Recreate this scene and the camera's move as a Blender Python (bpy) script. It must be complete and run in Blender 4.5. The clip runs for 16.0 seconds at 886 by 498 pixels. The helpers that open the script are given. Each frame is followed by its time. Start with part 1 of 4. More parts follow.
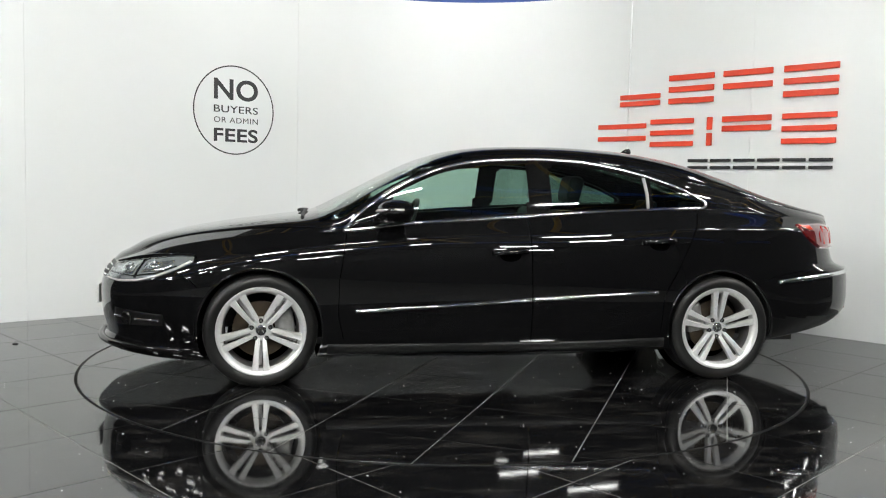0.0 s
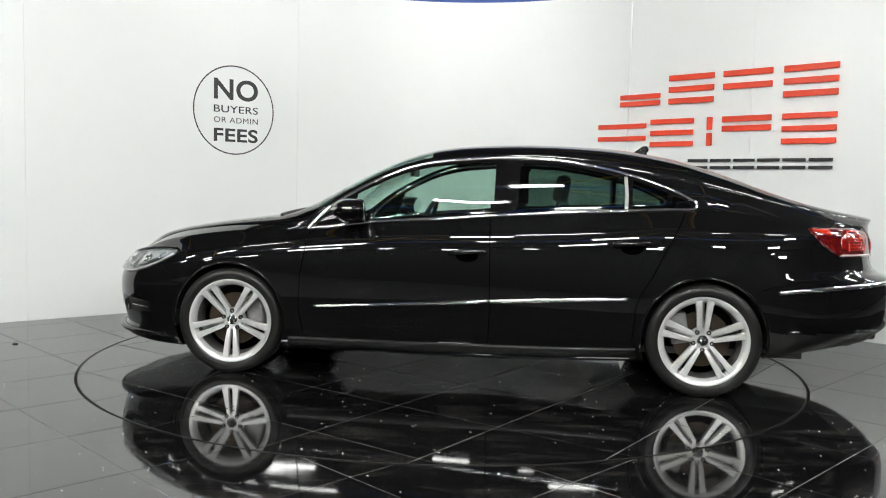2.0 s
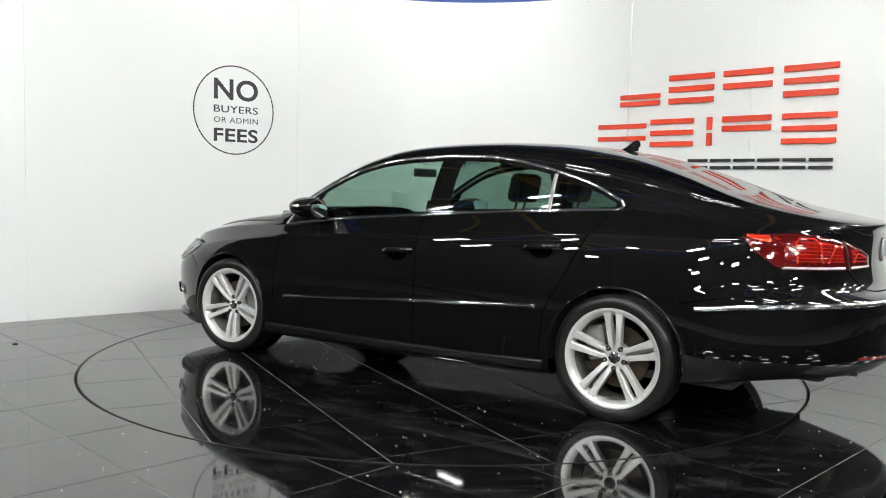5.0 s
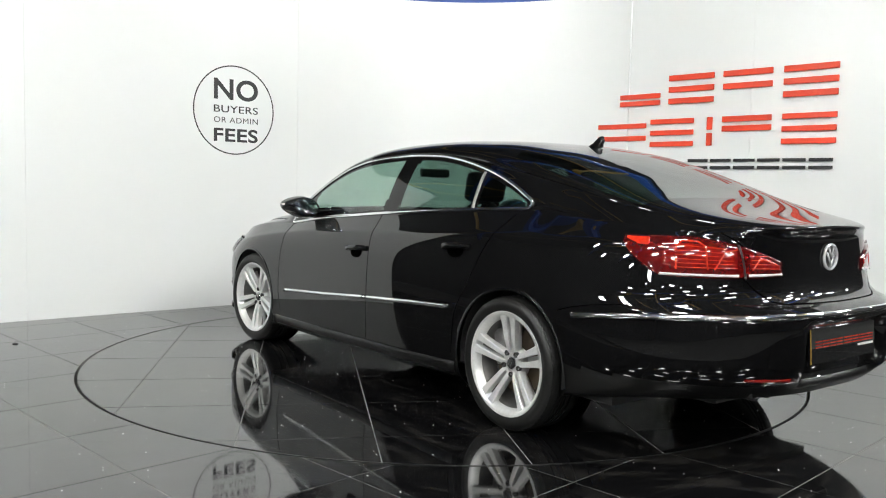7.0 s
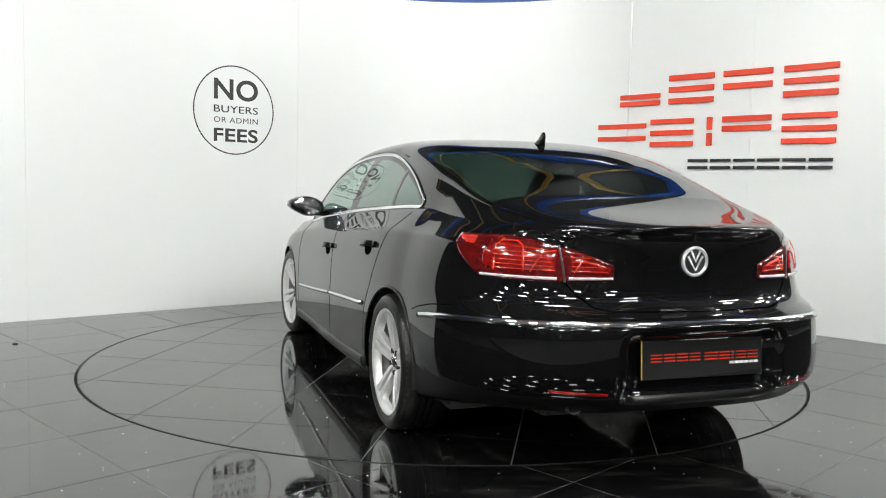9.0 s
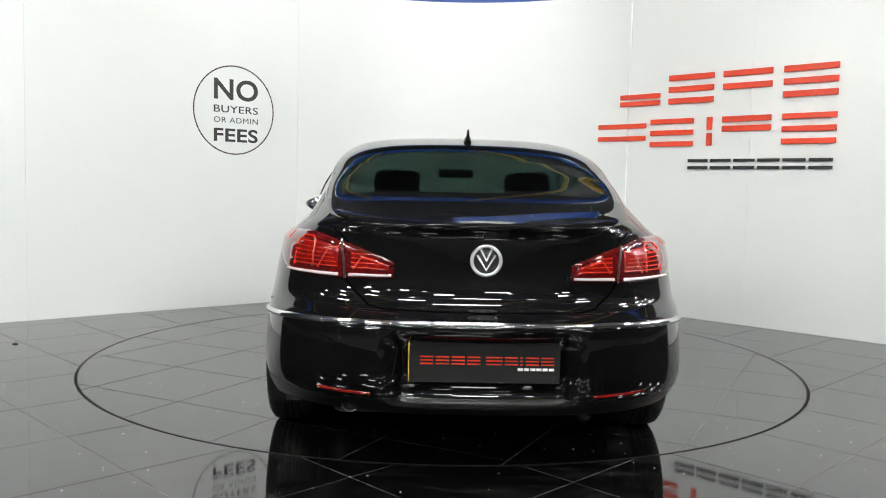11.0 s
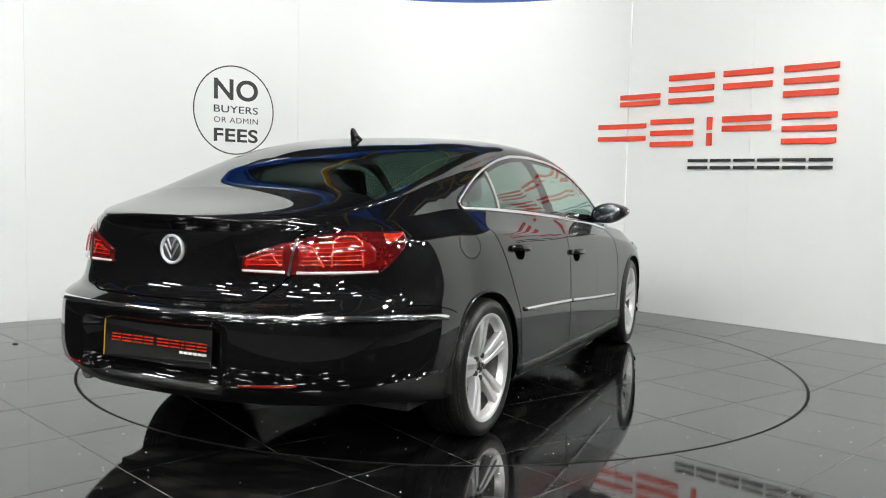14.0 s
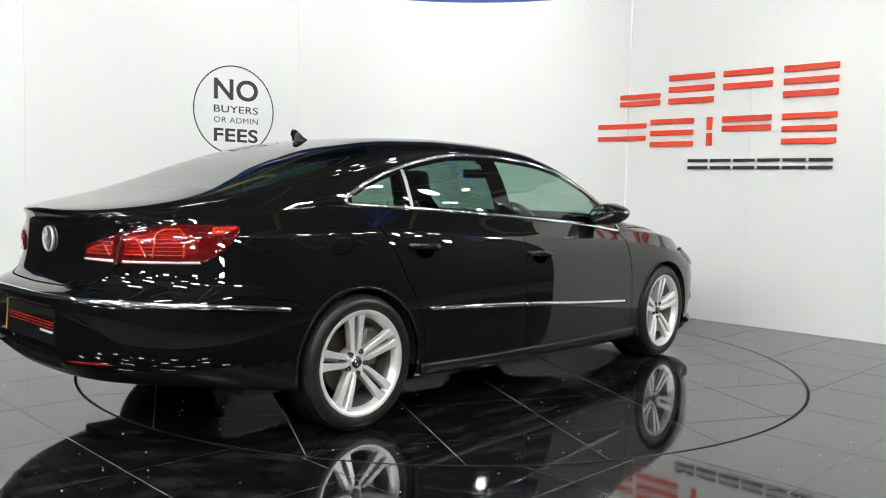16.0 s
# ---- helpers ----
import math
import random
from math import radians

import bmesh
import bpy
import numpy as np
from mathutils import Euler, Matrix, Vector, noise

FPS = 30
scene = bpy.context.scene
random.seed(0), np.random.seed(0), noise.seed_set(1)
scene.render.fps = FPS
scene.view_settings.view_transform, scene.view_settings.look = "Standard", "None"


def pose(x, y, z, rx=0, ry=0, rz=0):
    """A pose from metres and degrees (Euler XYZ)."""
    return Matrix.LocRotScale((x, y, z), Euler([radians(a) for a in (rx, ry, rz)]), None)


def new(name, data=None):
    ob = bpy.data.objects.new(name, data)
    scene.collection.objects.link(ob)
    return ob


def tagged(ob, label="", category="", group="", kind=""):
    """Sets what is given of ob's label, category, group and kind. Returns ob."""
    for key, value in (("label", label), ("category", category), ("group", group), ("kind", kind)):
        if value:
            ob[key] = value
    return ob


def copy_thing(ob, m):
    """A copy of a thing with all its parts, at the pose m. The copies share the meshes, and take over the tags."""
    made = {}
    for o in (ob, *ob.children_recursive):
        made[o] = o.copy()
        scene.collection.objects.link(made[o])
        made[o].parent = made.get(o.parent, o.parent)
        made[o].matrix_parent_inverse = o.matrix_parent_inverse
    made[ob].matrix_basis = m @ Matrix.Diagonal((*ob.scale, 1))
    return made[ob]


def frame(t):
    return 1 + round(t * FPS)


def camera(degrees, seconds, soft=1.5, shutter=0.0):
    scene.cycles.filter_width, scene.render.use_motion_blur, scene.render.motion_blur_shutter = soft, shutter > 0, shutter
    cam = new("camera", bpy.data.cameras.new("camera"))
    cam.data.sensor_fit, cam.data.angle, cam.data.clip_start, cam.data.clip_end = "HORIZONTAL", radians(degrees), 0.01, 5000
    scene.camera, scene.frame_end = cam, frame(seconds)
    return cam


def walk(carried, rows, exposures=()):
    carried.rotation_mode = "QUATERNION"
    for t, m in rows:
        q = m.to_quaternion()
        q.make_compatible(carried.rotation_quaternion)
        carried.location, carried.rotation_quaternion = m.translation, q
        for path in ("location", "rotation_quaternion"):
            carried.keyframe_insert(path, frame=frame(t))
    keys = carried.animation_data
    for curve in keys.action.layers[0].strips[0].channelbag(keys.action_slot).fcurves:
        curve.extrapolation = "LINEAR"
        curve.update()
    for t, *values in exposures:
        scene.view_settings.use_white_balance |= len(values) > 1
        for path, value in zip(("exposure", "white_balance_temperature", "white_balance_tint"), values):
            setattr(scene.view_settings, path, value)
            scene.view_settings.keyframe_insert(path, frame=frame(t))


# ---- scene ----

from mathutils.bvhtree import BVHTree

# ---- camera: stands still on a tripod ----
cam = camera(55.35, 16.0, soft=1.1)
EYE = pose(0, -5.594, 1.117, 90 - 4.107, 0, 0.117) @ pose(0, 0, 0, 0, 0, 1.26)
walk(cam, [(0.0, EYE), (16.0, EYE)], [(0.0, -0.08), (4.0, 0.0), (7.0, 0.09), (9.0, 0.05), (12.5, 0.0), (16.0, 0.02)])

# ---- world: a closed hall, almost no light from outside ----
world = bpy.data.worlds.new("hall_air")
scene.world = world
world.use_nodes = True
world.node_tree.nodes["Background"].inputs[0].default_value = (0.02, 0.022, 0.025, 1)
world.node_tree.nodes["Background"].inputs[1].default_value = 0.4
TUBE_GLOW = 133.0


# ---- materials ----
def mat(name, base, rough=0.5, metal=0.0, coat=0.0, spec=0.5, grain=None, bump=0.0, scale=20.0, rough_var=0.0, trans=0.0, emit=None, glow=0.0, ior=1.5):
    m = bpy.data.materials.new(name)
    m.use_nodes = True
    nt = m.node_tree
    b = nt.nodes["Principled BSDF"]
    b.inputs["Base Color"].default_value = (*base, 1)
    b.inputs["Roughness"].default_value = rough
    b.inputs["Metallic"].default_value = metal
    b.inputs["Coat Weight"].default_value = coat
    b.inputs["Coat Roughness"].default_value = 0.006
    b.inputs["Specular IOR Level"].default_value = spec
    b.inputs["Transmission Weight"].default_value = trans
    b.inputs["IOR"].default_value = ior
    if emit:
        b.inputs["Emission Color"].default_value = (*emit, 1)
        b.inputs["Emission Strength"].default_value = glow
    if grain or bump or rough_var:
        tc = nt.nodes.new("ShaderNodeTexCoord")
        n1 = nt.nodes.new("ShaderNodeTexNoise")
        n1.inputs["Scale"].default_value = scale
        n1.inputs["Detail"].default_value = 6
        n2 = nt.nodes.new("ShaderNodeTexNoise")
        n2.inputs["Scale"].default_value = scale * 0.13
        n2.inputs["Detail"].default_value = 3
        nt.links.new(tc.outputs["Object"], n1.inputs["Vector"])
        nt.links.new(tc.outputs["Object"], n2.inputs["Vector"])
        mx = nt.nodes.new("ShaderNodeMath")
        mx.operation = "ADD"
        nt.links.new(n1.outputs["Fac"], mx.inputs[0])
        nt.links.new(n2.outputs["Fac"], mx.inputs[1])
        hv = nt.nodes.new("ShaderNodeMath")
        hv.operation = "MULTIPLY"
        hv.inputs[1].default_value = 0.5
        nt.links.new(mx.outputs[0], hv.inputs[0])
        if grain:
            cr = nt.nodes.new("ShaderNodeMix")
            cr.data_type = "RGBA"
            cr.inputs[6].default_value = (*base, 1)
            cr.inputs[7].default_value = (*grain, 1)
            mr = nt.nodes.new("ShaderNodeMapRange")
            mr.inputs[1].default_value, mr.inputs[2].default_value = 0.35, 0.65
            nt.links.new(hv.outputs[0], mr.inputs[0])
            nt.links.new(mr.outputs[0], cr.inputs[0])
            nt.links.new(cr.outputs[2], b.inputs["Base Color"])
        if rough_var:
            mr = nt.nodes.new("ShaderNodeMapRange")
            mr.inputs[1].default_value, mr.inputs[2].default_value = 0.3, 0.7
            mr.inputs[3].default_value, mr.inputs[4].default_value = max(0.0, rough - rough_var), rough + rough_var
            nt.links.new(hv.outputs[0], mr.inputs[0])
            nt.links.new(mr.outputs[0], b.inputs["Roughness"])
        if bump:
            bp = nt.nodes.new("ShaderNodeBump")
            bp.inputs["Strength"].default_value = bump
            bp.inputs["Distance"].default_value = 0.002
            nt.links.new(n1.outputs["Fac"], bp.inputs["Height"])
            nt.links.new(bp.outputs[0], b.inputs["Normal"])
    return m


def glass_mat(name, tint, mirror=0.07, power=3.6):
    """A thin tinted pane: light goes straight through, the surface mirrors by Fresnel."""
    m = bpy.data.materials.new(name)
    m.use_nodes = True
    nt = m.node_tree
    nt.nodes.remove(nt.nodes["Principled BSDF"])
    tr = nt.nodes.new("ShaderNodeBsdfTransparent")
    tr.inputs[0].default_value = (*tint, 1)
    gl = nt.nodes.new("ShaderNodeBsdfGlossy")
    gl.inputs["Roughness"].default_value = 0.0
    lw = nt.nodes.new("ShaderNodeLayerWeight")
    lw.inputs[0].default_value = 0.5
    pw = nt.nodes.new("ShaderNodeMath")
    pw.operation = "POWER"
    pw.inputs[1].default_value = power
    nt.links.new(lw.outputs["Facing"], pw.inputs[0])
    fr = nt.nodes.new("ShaderNodeMapRange")
    fr.inputs[3].default_value, fr.inputs[4].default_value = mirror, 1.0
    nt.links.new(pw.outputs[0], fr.inputs[0])
    mx = nt.nodes.new("ShaderNodeMixShader")
    nt.links.new(fr.outputs[0], mx.inputs[0])
    nt.links.new(tr.outputs[0], mx.inputs[1])
    nt.links.new(gl.outputs[0], mx.inputs[2])
    nt.links.new(mx.outputs[0], nt.nodes["Material Output"].inputs[0])
    return m


def tile_mat(name):
    """Polished near-black porcelain: cloudy veins, dry scuffs that dull the gloss."""
    m = mat(name, (0.010, 0.010, 0.011), rough=0.06, spec=0.5, ior=1.86)
    nt = m.node_tree
    b = nt.nodes["Principled BSDF"]
    geo = nt.nodes.new("ShaderNodeNewGeometry")
    oi = nt.nodes.new("ShaderNodeObjectInfo")
    add = nt.nodes.new("ShaderNodeVectorMath")
    add.operation = "MULTIPLY_ADD"
    add.inputs[1].default_value = (37, 53, 0)
    tc = nt.nodes.new("ShaderNodeTexCoord")
    nt.links.new(oi.outputs["Random"], add.inputs[0])
    nt.links.new(tc.outputs["Object"], add.inputs[2])

    def noise_node(scale, detail, stretch):
        mp = nt.nodes.new("ShaderNodeMapping")
        mp.inputs["Scale"].default_value = stretch
        nt.links.new(add.outputs[0], mp.inputs[0])
        n = nt.nodes.new("ShaderNodeTexNoise")
        n.inputs["Scale"].default_value, n.inputs["Detail"].default_value = scale, detail
        n.inputs["Roughness"].default_value = 0.65
        nt.links.new(mp.outputs[0], n.inputs["Vector"])
        return n

    def ramp(src, a, z, lo, hi):
        r = nt.nodes.new("ShaderNodeMapRange")
        r.inputs[1].default_value, r.inputs[2].default_value, r.inputs[3].default_value, r.inputs[4].default_value = a, z, lo, hi
        nt.links.new(src, r.inputs[0])
        return r.outputs[0]

    cloud = noise_node(3.0, 8, (1, 3.2, 1))
    fine = noise_node(38, 6, (1, 1, 1))
    scuff = noise_node(9.0, 9, (0.5, 3.5, 1))
    mix = nt.nodes.new("ShaderNodeMix")
    mix.data_type = "RGBA"
    mix.inputs[6].default_value, mix.inputs[7].default_value = (0.004, 0.004, 0.0044, 1), (0.030, 0.028, 0.026, 1)
    nt.links.new(ramp(cloud.outputs["Fac"], 0.5, 0.72, 0, 1), mix.inputs[0])
    nt.links.new(mix.outputs[2], b.inputs["Base Color"])
    ra = nt.nodes.new("ShaderNodeMath")
    ra.operation = "ADD"
    nt.links.new(ramp(scuff.outputs["Fac"], 0.52, 0.78, 0.030, 0.12), ra.inputs[0])
    nt.links.new(ramp(fine.outputs["Fac"], 0.35, 0.75, 0.0, 0.03), ra.inputs[1])
    nt.links.new(ra.outputs[0], b.inputs["Roughness"])
    return m


M_WALL = mat("white_gloss_panel", (0.80, 0.815, 0.805), rough=0.28, spec=0.45, bump=0.01, scale=1.2)
M_CORE = mat("panel_core", (0.55, 0.56, 0.55), rough=0.7, grain=(0.5, 0.5, 0.5), scale=12)
M_TILE = tile_mat("black_porcelain")
M_GROUT = mat("pale_grout", (0.15, 0.15, 0.145), rough=0.85, grain=(0.26, 0.26, 0.25), scale=40)
M_PIT = mat("dark_gap", (0.01, 0.01, 0.01), rough=0.9, grain=(0.02, 0.02, 0.02), scale=30)
M_STEEL = mat("edge_steel", (0.05, 0.05, 0.05), rough=0.35, metal=0.8, grain=(0.08, 0.08, 0.08), scale=30)
M_RED = mat("red_sign", (0.78, 0.062, 0.022), rough=0.35, grain=(0.72, 0.055, 0.02), scale=15)
M_BLACK = mat("black_sign", (0.012, 0.012, 0.013), rough=0.4, grain=(0.02, 0.02, 0.02), scale=15)
M_INK = mat("dark_grey_vinyl", (0.025, 0.027, 0.028), rough=0.45, grain=(0.035, 0.035, 0.036), scale=15)
M_PAINT = mat("deep_black_paint", (0.0024, 0.0024, 0.0026), rough=0.4, coat=1.0, spec=0.02, grain=(0.0035, 0.0035, 0.0038), scale=400)
M_TRIM = mat("gloss_black_trim", (0.004, 0.004, 0.004), rough=0.05, spec=0.35, grain=(0.006, 0.006, 0.006), scale=60)
M_PLASTIC = mat("matt_black_plastic", (0.012, 0.012, 0.012), rough=0.55, grain=(0.02, 0.02, 0.02), bump=0.2, scale=250)
M_SATIN = mat("satin_black_plastic", (0.0035, 0.0035, 0.0035), rough=0.30, spec=0.3, grain=(0.006, 0.006, 0.006), bump=0.05, scale=300)
M_LAMP = mat("grey_lamp_bowl", (0.50, 0.51, 0.52), rough=0.22, metal=0.7, grain=(0.34, 0.35, 0.36), scale=30)
M_BARREL = mat("dark_grey_barrel", (0.20, 0.195, 0.185), rough=0.5, metal=0.5, grain=(0.12, 0.115, 0.11), scale=20)
M_BADGE = mat("bright_chrome_badge", (0.85, 0.85, 0.86), rough=0.22, metal=0.55, coat=1.0, grain=(0.8, 0.8, 0.81), scale=60)
M_SEAM = mat("seam_black", (0.001, 0.001, 0.001), rough=1.0, spec=0.0)
M_CHROME = mat("chrome", (0.82, 0.83, 0.84), rough=0.07, metal=1.0, grain=(0.78, 0.79, 0.80), scale=60)
M_ALLOY = mat("silver_alloy", (0.78, 0.78, 0.77), rough=0.30, metal=0.5, coat=0.5, grain=(0.66, 0.66, 0.65), scale=90)
M_TYRE = mat("tyre_rubber", (0.005, 0.005, 0.005), rough=0.38, spec=0.35, grain=(0.010, 0.010, 0.0095), bump=0.3, scale=60)
M_DISC = mat("brake_disc", (0.035, 0.027, 0.02), rough=0.5, metal=0.6, grain=(0.07, 0.05, 0.03), scale=25)
M_CALIPER = mat("caliper_grey", (0.35, 0.35, 0.34), rough=0.45, metal=0.7, grain=(0.25, 0.25, 0.24), scale=40)
M_BOWL = mat("lamp_reflector", (0.62, 0.63, 0.64), rough=0.18, metal=0.85, grain=(0.5, 0.51, 0.52), scale=50)
M_SLAB = mat("grey_concrete", (0.035, 0.035, 0.034), rough=0.8, grain=(0.05, 0.05, 0.048), bump=0.2, scale=8)
M_CABIN = mat("black_leather", (0.012, 0.012, 0.012), rough=0.45, grain=(0.02, 0.019, 0.018), bump=0.3, scale=120)
M_GLASS = glass_mat("green_window_glass", (0.60, 0.76, 0.69))
M_PRIVACY = glass_mat("dark_window_glass", (0.22, 0.32, 0.28))
M_REARGLASS = glass_mat("smoked_rear_glass", (0.075, 0.105, 0.09), 0.12)
M_SHOWPLATE = mat("gloss_black_acrylic", (0.008, 0.008, 0.008), rough=0.04, spec=0.5, coat=1.0, grain=(0.012, 0.012, 0.012), scale=30)
M_LENS = glass_mat("clear_lamp_lens", (0.90, 0.92, 0.92), 0.04, 5.0)
M_REDLENS = mat("red_lamp_lens", (0.28, 0.006, 0.004), rough=0.08, coat=1.0, grain=(0.12, 0.003, 0.002), scale=35)
M_DARKRED = mat("dark_red_lens", (0.10, 0.003, 0.003), rough=0.05, coat=1.0, grain=(0.07, 0.002, 0.002), scale=60)
M_REDBAR = mat("bright_red_bar", (0.60, 0.035, 0.011), rough=0.12, coat=1.0, grain=(0.36, 0.014, 0.006), scale=60)
M_WHITELENS = mat("white_lamp_strip", (0.72, 0.66, 0.64), rough=0.12, coat=1.0, grain=(0.62, 0.56, 0.55), scale=80)
M_MIRROR = mat("mirror_glass", (0.85, 0.87, 0.88), rough=0.0, metal=1.0)
M_BLUE = mat("blue_steel", (0.012, 0.065, 0.32), rough=0.45, grain=(0.015, 0.08, 0.36), scale=6)
M_YELLOW = mat("yellow_steel", (0.62, 0.38, 0.03), rough=0.5, grain=(0.52, 0.31, 0.03), scale=6)
M_ROOF = mat("grey_roof_sheet", (0.055, 0.057, 0.06), rough=0.6, grain=(0.04, 0.042, 0.045), scale=2)
M_HALL = mat("dark_hall_wall", (0.012, 0.012, 0.014), rough=0.7, grain=(0.018, 0.018, 0.02), scale=2)
M_TUBE = mat("tube_light", (0.9, 0.9, 0.9), rough=0.4, emit=(0.968, 0.982, 0.952), glow=TUBE_GLOW)
M_WHITE = mat("white_enamel", (0.75, 0.75, 0.74), rough=0.4, grain=(0.7, 0.7, 0.69), scale=15)


# ---- small builders ----
def link(name, bm, material, parent=None, label="", smooth=False, m=None):
    me = bpy.data.meshes.new(name)
    bmesh.ops.recalc_face_normals(bm, faces=bm.faces)
    bm.to_mesh(me)
    bm.free()
    me.materials.append(material)
    if smooth:
        me.shade_smooth()
    ob = new(name, me)
    if parent:
        ob.parent = parent
    if m is not None:
        ob.matrix_basis = m
    if label:
        tagged(ob, label)
    return ob


def part(name, bm, material, parent, label="", smooth=False, m=None):
    return link(name, bm, material, parent, label, smooth, m)


def from_mesh(name, verts, faces, material, parent=None, label="", smooth=True, m=None):
    me = bpy.data.meshes.new(name)
    me.from_pydata([tuple(v) for v in verts], [], [tuple(f) for f in faces])
    me.materials.append(material)
    if smooth:
        me.shade_smooth()
    ob = new(name, me)
    if parent:
        ob.parent = parent
    if m is not None:
        ob.matrix_basis = m
    if label:
        tagged(ob, label)
    return ob


def share(name, me, parent, m=None):
    ob = new(name, me)
    ob.parent = parent
    if m is not None:
        ob.matrix_basis = m
    return ob


def box(bm, x0, x1, y0, y1, z0, z1, bevel=0.0):
    g = bmesh.ops.create_cube(bm, size=1, matrix=Matrix.Translation(((x0 + x1) / 2, (y0 + y1) / 2, (z0 + z1) / 2)) @ Matrix.Diagonal((x1 - x0, y1 - y0, z1 - z0, 1)))
    if bevel:
        es = list({e for v in g["verts"] for e in v.link_edges})
        bmesh.ops.bevel(bm, geom=es, offset=bevel, segments=2, affect="EDGES", profile=0.5)
    return bm


def lathe(profile, n=48, closed=False):
    """Turn a profile of (radius, y) round the y axis."""
    vs, fs = [], []
    k = len(profile)
    for i in range(n):
        a = 2 * math.pi * i / n
        for r, y in profile:
            vs.append((r * math.cos(a), y, r * math.sin(a)))
    for i in range(n):
        for j in range(k if closed else k - 1):
            a, b = i * k + j, i * k + (j + 1) % k
            c, d = ((i + 1) % n) * k + (j + 1) % k, ((i + 1) % n) * k + j
            fs.append((a, b, c, d))
    return vs, fs


def tube(points, r, sides=8, closed=False):
    """A round bar along a row of points."""
    pts = [Vector(p) for p in points]
    vs, fs = [], []
    n = len(pts)
    up = Vector((0, 0, 1))
    for i, p in enumerate(pts):
        d = (pts[(i + 1) % n] - pts[i - 1]) if closed else (pts[min(i + 1, n - 1)] - pts[max(i - 1, 0)])
        d.normalize()
        u = d.cross(up)
        if u.length < 1e-3:
            u = d.cross(Vector((1, 0, 0)))
        u.normalize()
        w = u.cross(d)
        for j in range(sides):
            a = 2 * math.pi * j / sides
            vs.append(p + (u * math.cos(a) + w * math.sin(a)) * r)
    for i in range(n if closed else n - 1):
        for j in range(sides):
            a, b = i * sides + j, i * sides + (j + 1) % sides
            c, d = ((i + 1) % n) * sides + (j + 1) % sides, ((i + 1) % n) * sides + j
            fs.append((a, b, c, d))
    if not closed:
        fs.append(tuple(range(sides)))
        fs.append(tuple(range((n - 1) * sides, n * sides)))
    return vs, fs


# ---- the hall: curved white stage wall ----
CORNER = Vector((0.181, 3.962, 0))
DL = Vector((math.cos(radians(40.37)), math.sin(radians(40.37)), 0))
DR = Vector((math.cos(radians(-44.44)), math.sin(radians(-44.44)), 0))
NL, NR = Vector((DL.y, -DL.x, 0)), Vector((DR.y, -DR.x, 0))
BEND = 2.13
WALL_TOP = 3.0
BOARD = 1.21


def wall_frame(side, s, z, out=0.0):
    """A pose on the straight wall: x along it as one reads, y up, z out into the room."""
    d, n = (DL, NL) if side == "west" else (DR, NR)
    p = CORNER + d * s + n * out + Vector((0, 0, z))
    m = Matrix((d, Vector((0, 0, 1)), n)).transposed().to_4x4()
    m.translation = p
    return m


def stage_wall():
    for side, spans in (("west", ((-BEND - 2 * BOARD, -BEND), (-BEND - 3 * BOARD, -BEND - 2 * BOARD))), ("east", tuple((BEND + i * BOARD, BEND + (i + 1) * BOARD) for i in range(3)))):
        wall = new("wall_" + side)
        tagged(wall, "tall glossy white panelled stage wall", "wall", kind="structure")
        for a, b in spans:
            bm = bmesh.new()
            box(bm, 0.0005, b - a - 0.0005, 0.0, WALL_TOP, -0.03, 0.0, 0.0008)
            part("panel", bm, M_WALL, wall, m=wall_frame(side, a, 0))
        bm = bmesh.new()
        s0, s1 = (BEND, BEND + 3 * BOARD) if side == "east" else (-BEND - 3 * BOARD, -BEND)
        box(bm, s0, s1, 0.0, WALL_TOP - 0.01, -0.13, -0.031)
        part("core", bm, M_CORE, wall, m=wall_frame(side, 0, 0))
    # the bend between the two straight walls
    a0, a1 = CORNER - DL * BEND, CORNER + DR * BEND
    half = math.acos(DL.dot(DR)) / 2
    rad = BEND / math.tan(half)
    mid = a0 + NL * rad
    corner = tagged(new("wall_corner"), "glossy white curved corner wall over a low plinth", "wall", kind="structure")

    def arc(r_in, r_out, z0, z1, name, material):
        vs, fs = [], []
        n = 72
        t0, t1 = math.atan2(-NL.y, -NL.x), math.atan2(-NR.y, -NR.x)
        for i in range(n + 1):
            t = t0 + (t1 - t0) * i / n
            for r, z in ((r_in, z0), (r_in, z1), (r_out, z1), (r_out, z0)):
                vs.append((mid.x + r * math.cos(t), mid.y + r * math.sin(t), z))
        for i in range(n):
            for j in range(4):
                fs.append((i * 4 + j, i * 4 + (j + 1) % 4, i * 4 + 4 + (j + 1) % 4, i * 4 + 4 + j))
        fs += [(0, 1, 2, 3), (n * 4, n * 4 + 1, n * 4 + 2, n * 4 + 3)]
        ob = from_mesh(name, vs, fs, material, corner, smooth=False)
        me = ob.data
        for p in me.polygons:
            p.use_smooth = abs(p.normal.z) < 0.5 and len(p.vertices) == 4
        me.set_sharp_from_angle(angle=radians(30))
        return ob

    arc(rad - 0.003, rad + 0.1, 0.137, WALL_TOP, "panel", M_WALL)
    arc(rad + 0.03, rad + 0.1, WALL_TOP, WALL_TOP + 0.12, "top_rail", M_BLUE)
    arc(rad + 0.002, rad + 0.1, 0.0, 0.133, "plinth", M_WALL)
    # upright joint strips where the bend meets the flat boards
    for side, s in (("east", BEND),):
        bm = bmesh.new()
        box(bm, -0.012, 0.012, 0.137, WALL_TOP, -0.02, 0.016, 0.002)
        part("joint_strip", bm, M_WALL, corner, m=wall_frame(side, s, 0))


stage_wall()


# ---- floor tiles, laid diagonally, and the turntable ----
TILE = 0.6075
RT, RF = 2.248, 2.262


